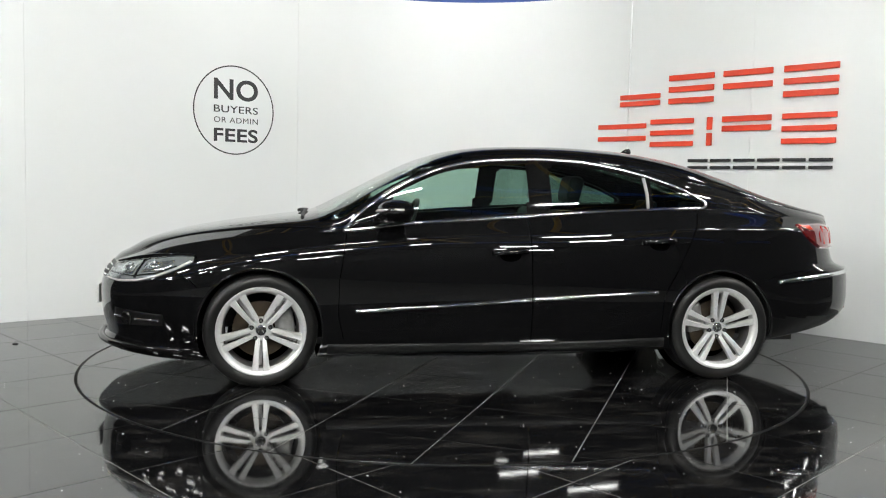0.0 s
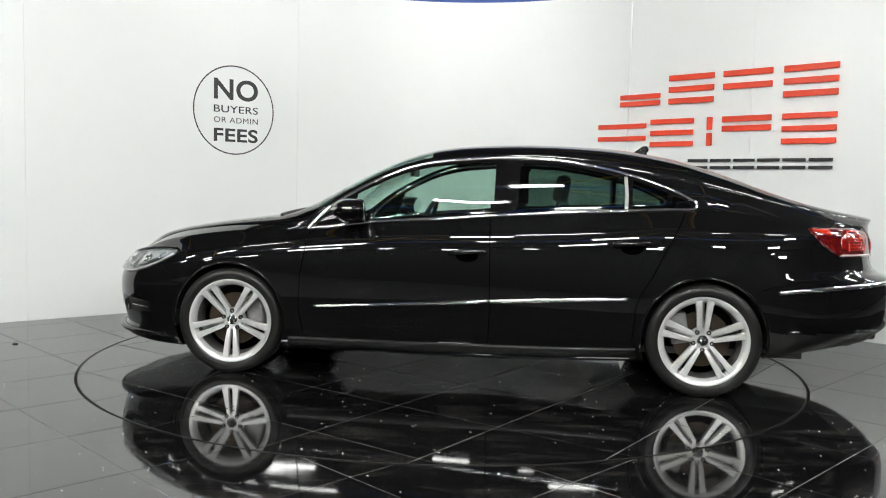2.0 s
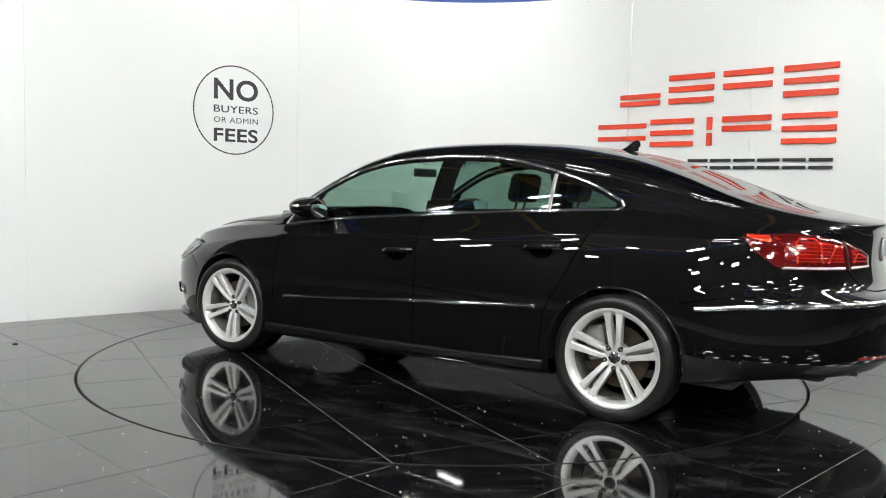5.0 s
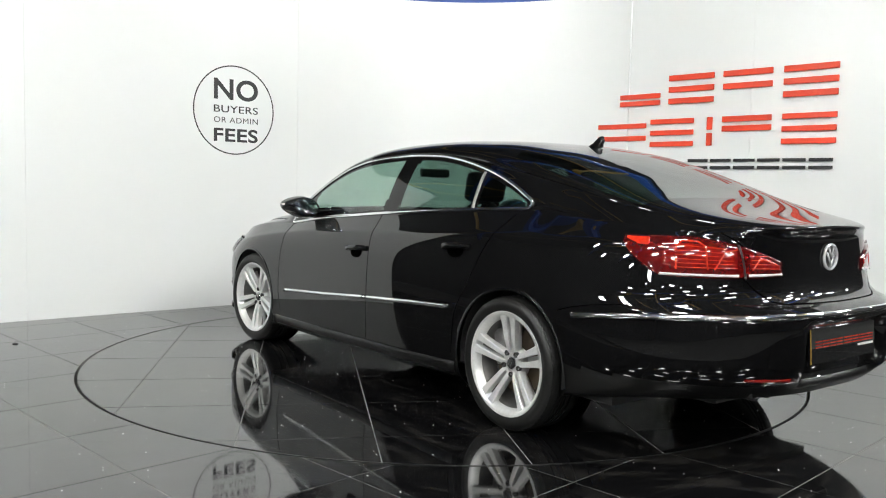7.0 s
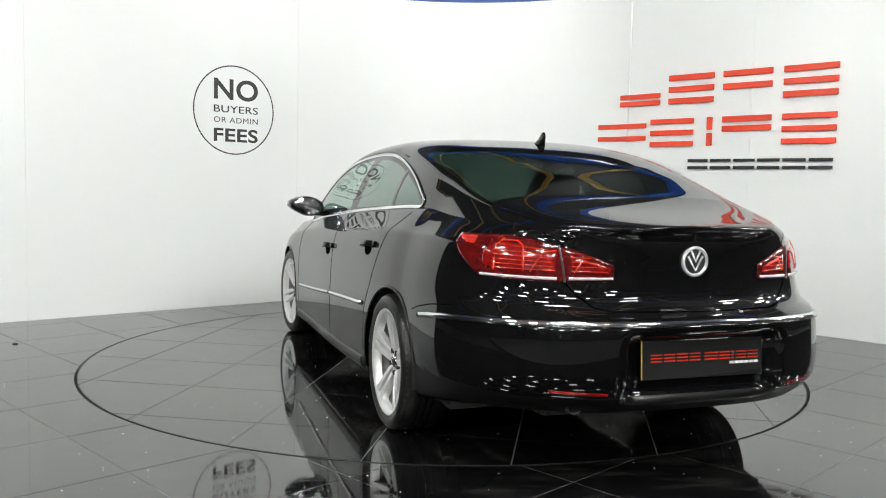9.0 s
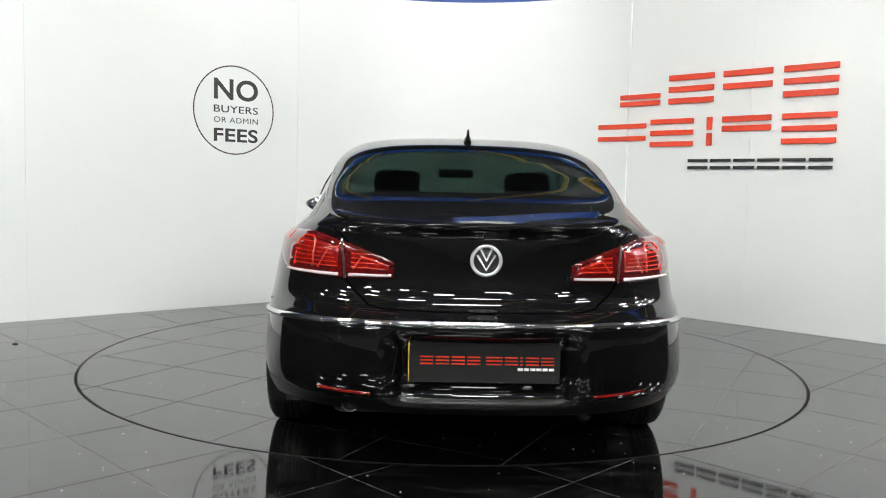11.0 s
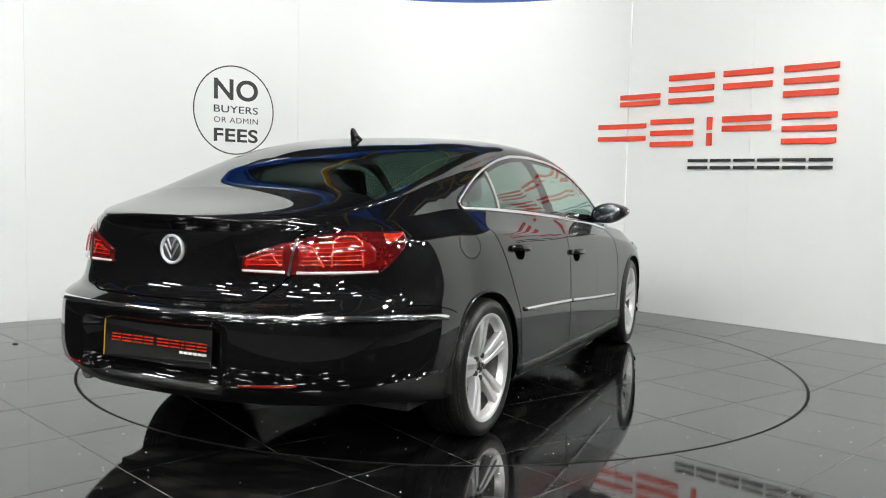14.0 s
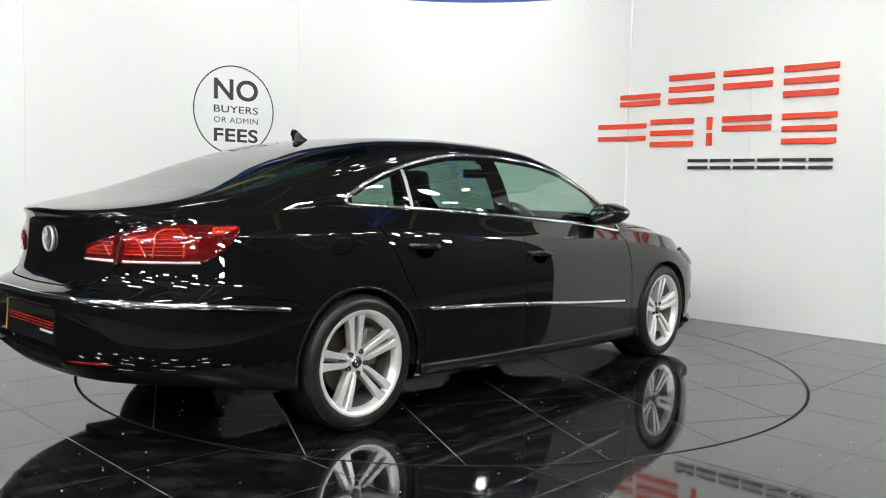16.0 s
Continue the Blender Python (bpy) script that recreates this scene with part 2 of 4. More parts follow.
def clip_tile(cx, cy, rot, origin, half, radius, inside):
    """Outlines of a square tile cut by the turntable's edge."""
    c, s = math.cos(rot), math.sin(rot)
    ring = []
    for (ax, ay), (bx, by) in zip([(-1, -1), (1, -1), (1, 1), (-1, 1)], [(1, -1), (1, 1), (-1, 1), (-1, -1)]):
        for k in range(40):
            f = k / 40
            lx, ly = cx + half * (ax + (bx - ax) * f), cy + half * (ay + (by - ay) * f)
            ring.append((origin[0] + c * lx - s * ly, origin[1] + s * lx + c * ly, k == 0))
    keep = [(math.hypot(x, y) <= radius) == inside for x, y, _ in ring]
    if not any(keep):
        return []
    if all(keep):
        return [[(x, y) for x, y, corner in ring if corner]]
    n = len(ring)
    start = next(i for i in range(n) if keep[i] and not keep[i - 1])
    runs, cur = [], []
    for k in range(n):
        i = (start + k) % n
        if keep[i]:
            cur.append(i)
        elif cur:
            runs.append(cur)
            cur = []
    if cur:
        runs.append(cur)

    def on_edge(i, j):
        (x0, y0, _), (x1, y1, _) = ring[i], ring[j]
        lo, hi = 0.0, 1.0
        for _ in range(24):
            f = (lo + hi) / 2
            if (math.hypot(x0 + (x1 - x0) * f, y0 + (y1 - y0) * f) <= radius) == inside:
                lo = f
            else:
                hi = f
        return (x0 + (x1 - x0) * lo, y0 + (y1 - y0) * lo)

    def arc(p, q):
        a, b = math.atan2(p[1], p[0]), math.atan2(q[1], q[0])
        d = (b - a + math.pi) % (2 * math.pi) - math.pi
        k = max(1, int(abs(d) / 0.02))
        return [(radius * math.cos(a + d * i / k), radius * math.sin(a + d * i / k)) for i in range(1, k)]

    pieces = []
    for run in runs:
        p0, p1 = on_edge(run[0], (run[0] - 1) % n), on_edge(run[-1], (run[-1] + 1) % n)
        pieces.append([p0] + [ring[i][:2] for i in run if ring[i][2]] + [p1])
    if inside:
        out = []
        for a, piece in enumerate(pieces):
            out += piece + arc(piece[-1], pieces[(a + 1) % len(pieces)][0])
        return [out]
    return [piece + arc(piece[-1], piece[0]) for piece in pieces]


def tile_mesh(outline, thick=0.01):
    bm = bmesh.new()
    vs = [bm.verts.new((x, y, 0)) for x, y in outline]
    if len(set(outline)) < 3:
        return None
    f = bm.faces.new(vs)
    if f.normal.z < 0:
        f.normal_flip()
    r = bmesh.ops.extrude_face_region(bm, geom=[f])
    for v in r["geom"]:
        if isinstance(v, bmesh.types.BMVert):
            v.co.z = -thick
    bm.normal_update()
    me = bpy.data.meshes.new("tile")
    bmesh.ops.recalc_face_normals(bm, faces=bm.faces)
    bm.to_mesh(me)
    bm.free()
    me.materials.append(M_TILE)
    return me


def disc(name, r, z, material, parent, n=160, r_in=0.0):
    vs = [(r * math.cos(2 * math.pi * i / n), r * math.sin(2 * math.pi * i / n), z) for i in range(n)]
    if r_in:
        vs += [(r_in * math.cos(2 * math.pi * i / n), r_in * math.sin(2 * math.pi * i / n), z) for i in range(n)]
        fs = [(i, (i + 1) % n, n + (i + 1) % n, n + i) for i in range(n)]
    else:
        fs = [tuple(range(n))]
    return from_mesh(name, vs, fs, material, parent, smooth=False)


def pit_floor():
    floor = tagged(new("floor"), "polished black porcelain floor tiles with pale joints", "floor", kind="structure")
    # bed of grout round the pit
    n, big = 160, 6.9
    vs = [(RF * math.cos(2 * math.pi * i / n), RF * math.sin(2 * math.pi * i / n), -0.0015) for i in range(n)]
    vs += [(big * math.cos(2 * math.pi * i / n), big * math.sin(2 * math.pi * i / n), -0.0015) for i in range(n)]
    vs += [(RF * math.cos(2 * math.pi * i / n), RF * math.sin(2 * math.pi * i / n), -0.12) for i in range(n)]
    fs = [(i, (i + 1) % n, n + (i + 1) % n, n + i) for i in range(n)]
    fs += [(i, (i + 1) % n, 2 * n + (i + 1) % n, 2 * n + i) for i in range(n)]
    from_mesh("grout_bed", vs, fs, M_GROUT, floor, smooth=False)
    disc("pit", RF + 0.01, -0.12, M_PIT, floor)
    # tile joints at u = -1.343 + k and v = -0.856 + k along the two diagonals
    rot = radians(45)
    ou, ov = -1.343, -0.856
    rest_v, rest_f, count = [], [], 0
    whole = None
    half = TILE / 2 - 0.0024
    cells = []
    for i in range(-22, 23):
        for j in range(-22, 23):
            # local axes: a runs along (1,1)/sqrt2, b along (-1,1)/sqrt2
            a, b = ou + (i + 0.5) * TILE, ov + (j + 0.5) * TILE
            x, y = (a - b) / math.sqrt(2), (a + b) / math.sqrt(2)
            if math.hypot(x, y) > 7.0 or math.hypot(x, y) < 1.7 or y < -5.8:
                continue
            cells.append((math.hypot(x, y + 1.0), a, b, x, y))
    cells.sort()
    for dist, a, b, x, y in cells:
        near = count < 290
        if math.hypot(x, y) > RF + 0.45:
            if near:
                if whole is None:
                    whole = tile_mesh([(-half, -half), (half, -half), (half, half), (-half, half)])
                share("tile", whole, floor, pose(x, y, random.uniform(-0.0003, 0.0003), random.uniform(-0.03, 0.03), random.uniform(-0.03, 0.03), 45))
                count += 1
            else:
                k = len(rest_v)
                for sx, sy in ((-1, -1), (1, -1), (1, 1), (-1, 1)):
                    lx, ly = sx * half, sy * half
                    rest_v.append((x + (lx - ly) / math.sqrt(2), y + (lx + ly) / math.sqrt(2), 0))
                rest_f.append((k, k + 1, k + 2, k + 3))
        else:
            for outline in clip_tile(a, b, rot, (0, 0), half, RF, False):
                me = tile_mesh(outline)
                if me:
                    share("tile", me, floor)
                    count += 1
    # matt slab added out of view, keeps mirrored lamps off the bumper
    bm = bmesh.new()
    box(bm, -14, 14, -16, -5.15, -0.05, 0.003)
    part("unseen_slab", bm, M_SLAB, floor, "dull grey floor slab added out of view")
    bm = bmesh.new()
    box(bm, -14, 14, -16, 12, -0.3, -0.13)
    part("screed", bm, M_SLAB, floor, "dull grey floor slab added out of view")
    tagged(from_mesh("far_tiles", rest_v, rest_f, M_TILE, floor, smooth=False), kind="stuff")
    return floor


def turntable():
    table = tagged(new("turntable"), "round motorised turntable tiled in polished black porcelain, flush with the floor", "turntable")
    disc("grout_bed", RT - 0.004, -0.0015, M_GROUT, table)
    n = 160
    vs, fs = lathe([(RT - 0.004, -0.09), (RT, -0.09), (RT, 0.0), (RT - 0.004, 0.0)], n, True)
    vs = [(x, z, y) for x, y, z in vs]
    from_mesh("rim", vs, fs, M_STEEL, table, "dark steel edge ring", smooth=False)
    half = TILE / 2 - 0.0024
    for i in range(-5, 5):
        for j in range(-5, 5):
            for outline in clip_tile((i + 0.5) * TILE - 0.012, (j + 0.5) * TILE - 0.012, radians(61.7), (0, 0), half, RT - 0.0045, True):
                me = tile_mesh(outline)
                if me:
                    share("tile", me, table)
    return table


# ---- the hall behind the camera: roof, steel frames, tube lights ----
def hall():
    roof = link("ceiling", box(bmesh.new(), -14, 14, -16, 12, 6.6, 6.7), M_ROOF)
    tagged(roof, "grey sheet roof of a dim industrial hall", "ceiling", kind="structure")
    for name, b in (("wall_south", (-14, 14, -16.2, -16, -0.2, 6.6)), ("wall_north", (-14, 14, 12, 12.2, -0.2, 6.6)), ("wall_far_west", (-14.2, -14, -16, 12, -0.2, 6.6)), ("wall_far_east", (14, 14.2, -16, 12, -0.2, 6.6))):
        tagged(link(name, box(bmesh.new(), *b), M_HALL), "dark plain wall of the hall", "wall", kind="structure")
    for y in (-9.5, -4.2, 1.1, 6.4):
        bm = bmesh.new()
        box(bm, -14, 14, y - 0.10, y + 0.10, 5.55, 5.58)
        box(bm, -14, 14, y - 0.10, y + 0.10, 5.92, 5.95)
        box(bm, -14, 14, y - 0.012, y + 0.012, 5.58, 5.92)
        tagged(link("roof_beam", bm, M_BLUE), "blue painted steel roof beam", "beam", "roof beams")
    for x in (-8, -3, 2, 7):
        for k, (ya, yb) in enumerate(((-9.5, -4.2), (-4.2, 1.1), (1.1, 6.4))):
            for dx, z in ((1.6, 5.78), (-1.6, 5.66)):
                vs, fs = tube([(x - dx, ya, z), (x + dx, yb, z)], 0.055, 8)
                tagged(from_mesh("roof_brace", vs, fs, M_YELLOW), "yellow painted steel roof brace", "brace", "roof braces")
    lamp = tagged(new("tube_light"), "white batten with a lit fluorescent tube", "light", "tube lights")
    bm = bmesh.new()
    box(bm, -0.46, 0.46, -0.1, 0.1, 0.085, 0.135, 0.008)
    part("housing", bm, M_WHITE, lamp)
    vs, fs = tube([(-0.43, 0, 0), (0.43, 0, 0)], 0.09, 12)
    from_mesh("tube", vs, fs, M_TUBE, lamp)
    for x in (-0.35, 0.35):
        vs, fs = tube([(x, 0, 0.1), (x, 0, 2.0)], 0.006, 6)
        from_mesh("hanger", vs, fs, M_STEEL, lamp)
    spots = [(x, -3.3, 4.62) for x in (-7.4, -3.6, 0.2)]
    spots += [(x + dx, y, 4.62) for y, dx in ((-5.2, 0.0), (-7.6, 1.6)) for x in (-10.2, -5.6, -1.0, 3.6)]
    # rows deeper in the hall and over the bays beside the stage
    spots += [(x + dx, y, 4.75) for y, dx in ((-10.4, 0.4), (-13.6, 2.4)) for x in (-11.0, -5.8, -0.6, 4.6)]
    # last two tubes are added unseen behind the stage wall, to brighten the braces
    spots += [(5.4, -2.6, 4.7), (6.0, -0.6, 4.7), (7.6, -1.6, 4.7), (8.6, 1.0, 4.7), (11.6, -2.6, 4.7), (11.8, 0.0, 4.7), (12.0, 2.6, 4.7), (-3.5, 7.5, 5.1), (3.2, 7.8, 5.1)]
    lamp.matrix_basis = pose(*spots[0])
    for x, y, z in spots[1:]:
        copy_thing(lamp, pose(x, y, z))
    bay = tagged(new("high_bay_light"), "round lit high-bay lamp with a grey bell housing", "light", "high-bay lights")
    vs, fs = lathe([(0.05, 0.34), (0.07, 0.22), (0.16, 0.16), (0.25, 0.0), (0.24, 0.0), (0.15, 0.15), (0.06, 0.2), (0.045, 0.34)], 28, True)
    from_mesh("bell", [(x, z, y) for x, y, z in vs], fs, M_CALIPER, bay)
    vs, fs = lathe([(0.0005, 0.03), (0.15, 0.03), (0.18, 0.05), (0.0005, 0.06)], 24)
    from_mesh("lamp_disc", [(x, z, y) for x, y, z in vs], fs, M_TUBE, bay)
    vs, fs = tube([(0, 0, 0.3), (0, 0, 1.5)], 0.012, 6)
    from_mesh("hanger", vs, fs, M_STEEL, bay)
    places = [(x, y, 5.1) for y in (-8.4, -13.6) for x in (-9.4, -5.3, -1.6, 2.2, 5.9)] + [(9.8, -0.6, 5.1), (10.4, 1.8, 5.1), (6.8, 0.4, 5.1), (4.9, -1.5, 5.1)]
    bay.matrix_basis = pose(*places[0])
    for p in places[1:]:
        copy_thing(bay, pose(*p))


hall()


# ---- curves for the car ----
def curve(*pts):
    """A smooth function of x through a few (x, value) knots."""
    pts = sorted(pts)
    xs, ys = np.array([p[0] for p in pts], float), np.array([p[1] for p in pts], float)
    h, d = np.diff(xs), np.diff(ys) / np.diff(xs)
    m = np.zeros(len(xs))
    m[0], m[-1] = d[0], d[-1]
    for i in range(1, len(xs) - 1):
        if d[i - 1] * d[i] > 0:
            w1, w2 = 2 * h[i] + h[i - 1], h[i] + 2 * h[i - 1]
            m[i] = (w1 + w2) / (w1 / d[i - 1] + w2 / d[i])

    def f(x):
        x = np.clip(np.asarray(x, float), xs[0], xs[-1])
        i = np.clip(np.searchsorted(xs, x) - 1, 0, len(xs) - 2)
        t = (x - xs[i]) / h[i]
        return ((1 + 2 * t) * (1 - t) ** 2 * ys[i] + t * (1 - t) ** 2 * h[i] * m[i] + t * t * (3 - 2 * t) * ys[i + 1] + t * t * (t - 1) * h[i] * m[i + 1])

    return f


def soft(f, h=0.05):
    """f, averaged over a short stretch, so that the surface bends evenly."""
    return lambda x: sum(w * f(np.asarray(x, float) + k * h / 3) for k, w in zip(range(-3, 4), (0.04, 0.11, 0.21, 0.28, 0.21, 0.11, 0.04)))


Z_TOP = soft(curve((2.32, 0.66), (2.2, 0.755), (2.03, 0.81), (1.69, 0.872), (1.28, 0.925), (1.08, 0.957), (0.91, 1.04), (0.72, 1.138), (0.53, 1.237), (0.35, 1.316), (0.16, 1.367), (-0.07, 1.391), (-0.41, 1.40), (-0.79, 1.388), (-1.17, 1.337), (-1.55, 1.228), (-1.75, 1.158), (-1.94, 1.098), (-2.14, 1.052), (-2.33, 1.020), (-2.5, 0.995)), 0.06)
Z_EDGE = soft(curve((2.32, 0.61), (2.0, 0.775), (1.7, 0.835), (1.28, 0.875), (1.06, 0.882), (0.92, 0.885), (0.83, 0.955), (0.70, 1.053), (0.5, 1.163), (0.34, 1.230), (0.17, 1.272), (0.0, 1.291), (-0.25, 1.303), (-0.49, 1.299), (-0.65, 1.284), (-0.82, 1.260), (-0.99, 1.230), (-1.16, 1.199), (-1.33, 1.166), (-1.5, 1.131), (-1.7, 1.090), (-1.85, 1.061), (-2.1, 1.019), (-2.5, 0.965)), 0.035)
Z_DLO = curve((0.93, 0.862), (0.90, 0.873), (0.83, 0.950), (0.70, 1.050), (0.5, 1.162), (0.34, 1.230), (0.17, 1.271), (0.0, 1.290), (-0.25, 1.302), (-0.49, 1.296), (-0.65, 1.277), (-0.82, 1.245), (-0.99, 1.202), (-1.16, 1.143), (-1.26, 1.095), (-1.295, 1.074), (-1.315, 1.052))
Z_BELT = soft(curve((2.32, 0.57), (2.0, 0.735), (1.69, 0.80), (1.3, 0.845), (0.9, 0.866), (0.5, 0.914), (0.1, 0.944), (-0.2, 0.967), (-0.81, 1.005), (-1.33, 1.026), (-1.6, 1.008), (-1.94, 0.985), (-2.2, 0.965), (-2.5, 0.935)), 0.04)
Z_CREASE = soft(curve((2.32, 0.52), (1.9, 0.66), (1.45, 0.735), (0.9, 0.80), (0.33, 0.845), (-0.47, 0.872), (-1.25, 0.915), (-1.9, 0.915), (-2.5, 0.87)), 0.08)
Z_WIDE = soft(curve((2.32, 0.40), (1.5, 0.52), (0, 0.56), (-1.5, 0.56), (-2.0, 0.46), (-2.5, 0.43)), 0.1)
Z_LOW = soft(curve((2.32, 0.19), (2.1, 0.165), (1.75, 0.15), (1.0, 0.17), (0, 0.165), (-1.0, 0.19), (-1.73, 0.235), (-2.0, 0.27), (-2.2, 0.295), (-2.5, 0.31)), 0.08)
R_EDGE = soft(curve((2.32, 0.62), (2.0, 0.66), (1.7, 0.71), (1.28, 0.79), (1.06, 0.855), (0.92, 0.885), (0.7, 0.835), (0.5, 0.79), (0.2, 0.725), (-0.2, 0.69), (-0.6, 0.692), (-1.0, 0.716), (-1.35, 0.734), (-1.6, 0.736), (-1.85, 0.730), (-2.1, 0.735), (-2.5, 0.78)), 0.05)
R_BELT = soft(curve((2.32, 0.86), (2.0, 0.86), (1.3, 0.865), (0.9, 0.89), (-0.2, 0.872), (-0.9, 0.835), (-1.33, 0.80), (-1.6, 0.80), (-2.0, 0.82), (-2.3, 0.85), (-2.5, 0.87)), 0.06)
R_CREASE = soft(curve((2.32, 0.95), (1.3, 0.965), (0.5, 0.957), (-0.5, 0.95), (-1.0, 0.943), (-1.35, 0.932), (-2.0, 0.920), (-2.5, 0.92)), 0.1)
R_LOW = soft(curve((2.32, 0.90), (1.75, 0.965), (1.0, 0.985), (0, 0.982), (-1.0, 0.985), (-1.73, 0.965), (-2.2, 0.945), (-2.5, 0.93)), 0.1)
WIDTH = soft(curve((1.3, 0.918), (0.7, 0.912), (-0.2, 0.917), (-1.0, 0.915), (-1.3, 0.905), (-1.5, 0.882)), 0.10)
TAIL = soft(curve((0.2, -2.34), (0.28, -2.40), (0.345, -2.467), (0.385, -2.508), (0.42, -2.522), (0.47, -2.53), (0.58, -2.532), (0.645, -2.525), (0.664, -2.50), (0.682, -2.438), (0.71, -2.410), (0.76, -2.395), (0.81, -2.389), (0.88, -2.388), (0.935, -2.389), (0.955, -2.397), (0.975, -2.416), (0.99, -2.424), (1.4, -2.424)), 0.009)
NOSE = soft(curve((0.1, 2.28), (0.2, 2.335), (0.24, 2.30), (0.38, 2.326), (0.5, 2.332), (0.58, 2.318), (0.66, 2.262), (0.75, 2.2), (1.0, 2.2)), 0.02)
HUBS = {"front": 1.3555, "rear": -1.3555}
HUB_Z, ARCH = 0.316, 0.340
SEGS = (4, 16, 20, 8, 18, 28)


def catmull(p0, p1, p2, p3, t):
    return 0.5 * ((2 * p1) + (-p0 + p2) * t + (2 * p0 - 5 * p1 + 4 * p2 - p3) * t * t + (-p0 + 3 * p1 - 3 * p2 + p3) * t ** 3)


def car_grid():
    """The car's skin as a grid: one row of points a cross-section, from one sill over the roof to the other."""
    st = []
    nf, nr = 44, 52
    for i in range(nf):
        a = (math.pi / 2) * (1 - i / nf)
        st.append((1.3 + 1.0 * math.sin(a) ** (2 / 2.6), 0.918 * max(math.cos(a), 1e-9) ** (2 / 2.6)))
    for i in range(141):
        x = 1.3 - 0.02 * i
        st.append((x, float(WIDTH(x))))
    for i in range(1, nr + 1):
        a = (math.pi / 2) * i / nr
        st.append((-1.5 - 1.0 * math.sin(a) ** (2 / 2.85), 0.882 * max(math.cos(a), 1e-9) ** (2 / 2.85)))
    xs, ws = np.array([s[0] for s in st]), np.array([s[1] for s in st])
    zt, ze, zb, zc, zw, zl = Z_TOP(xs), Z_EDGE(xs), Z_BELT(xs), Z_CREASE(xs), Z_WIDE(xs), Z_LOW(xs)
    ye, yb, yc, yl = R_EDGE(xs) * ws, R_BELT(xs) * ws, R_CREASE(xs) * ws, R_LOW(xs) * ws
    ze = np.maximum(ze, zb + 0.012)
    zt = np.maximum(zt, ze + 0.004)
    ctrl = [(0 * ws, zl), (yl, zl), (ws, zw), (yc, zc), (yb, zb), (ye, ze), (0 * ws, zt)]
    mid = ((yb + ye) / 2 + 0.022 * np.clip((ze - zb) / 0.3, 0, 1), (zb + ze) / 2)
    # grid lines that follow the head of the side windows and the rear screen's edge
    top_line = np.clip((Z_DLO(xs) - 0.022 - zb) / (ze - zb), 0.03, 0.95)
    top_line = np.where(xs < -1.31, np.interp(-xs, [1.31, 1.6], [0.03, 0.85]), np.where(xs > 0.93, np.interp(xs, [0.93, 1.2], [0.03, 0.85]), top_line))
    glass_line = np.interp(-xs, [0.6, 1.05, 1.45, 1.95, 2.2], [0.20, 0.16, 0.10, 0.05, 0.20])

    def warp(t, knot, line):
        return line * (t / knot) if t <= knot else line + (1 - line) * (t - knot) / (1 - knot)

    half = []
    for k, n in enumerate(SEGS):
        (y1, z1), (y2, z2) = ctrl[k], ctrl[k + 1]
        for j in range(n):
            t = j / n
            if k == 4:
                t = warp(t, 0.85, top_line)
            elif k == 5:
                t = warp(t, 0.20, glass_line)
            if k == 0:
                y, z = y1 + (y2 - y1) * t, z1 + (z2 - z1) * t
            elif k == 4:
                (ym, zm) = mid
                y = (1 - t) ** 2 * y1 + 2 * t * (1 - t) * (2 * ym - (y1 + y2) / 2) + t * t * y2
                z = z1 + (z2 - z1) * t
            elif k == 5:
                b1, b2 = (y1 * 0.985, z1 + (z2 - z1) * 0.86), (y1 * 0.68, z2)
                y = (1 - t) ** 3 * y1 + 3 * t * (1 - t) ** 2 * b1[0] + 3 * t * t * (1 - t) * b2[0]
                z = (1 - t) ** 3 * z1 + 3 * t * (1 - t) ** 2 * b1[1] + 3 * t * t * (1 - t) * b2[1] + t ** 3 * z2
            else:
                (y0, z0) = ctrl[k - 1] if k > 1 else (yl * 0.88, zl)
                (y3, z3) = ctrl[k + 2]
                if k == 2:
                    y3, z3 = yc - 0.17 * ws, zc + 0.13
                elif k == 3:
                    y0, z0, y3, z3 = 2 * y1 - y2 + 0.015, 2 * z1 - z2, 2 * y2 - y1, 2 * z2 - z1
                y, z = catmull(y0, y1, y2, y3, t), catmull(z0, z1, z2, z3, t)
            half.append((y, z))
    half.append((0 * ws, zt))
    ny = np.array([h[0] for h in half]).T
    nz = np.array([h[1] for h in half]).T
    nx = np.repeat(xs[:, None], ny.shape[1], 1)
    rear, front = nx < -1.5, nx > 1.3
    nx = np.where(rear, -1.5 + (nx + 1.5) * (TAIL(nz) + 1.5) / -1.0, nx)
    nx = np.where(front, 1.3 + (nx - 1.3) * (NOSE(nz) - 1.3) / 1.0, nx)
    # shallow recess for the plate in the rear bumper
    wide = np.clip((0.335 - np.abs(ny)) / 0.035, 0, 1) * np.clip((nz - 0.34) / 0.06, 0, 1) * np.clip((0.612 - nz) / 0.03, 0, 1)
    nx = np.where(rear, nx + 0.07 * wide * wide * (3 - 2 * wide), nx)
    left = np.stack([nx, ny, nz], -1)
    right = left[:, -2::-1].copy()
    right[..., 1] *= -1
    return xs, np.concatenate([left, right], 1)


def door_rear(z):
    return np.interp(z, [0.2, 0.5, 0.56, 0.64, 0.74, 0.84, 0.92, 1.1], [-0.96, -0.985, -1.01, -1.06, -1.11, -1.16, -1.205, -1.30])


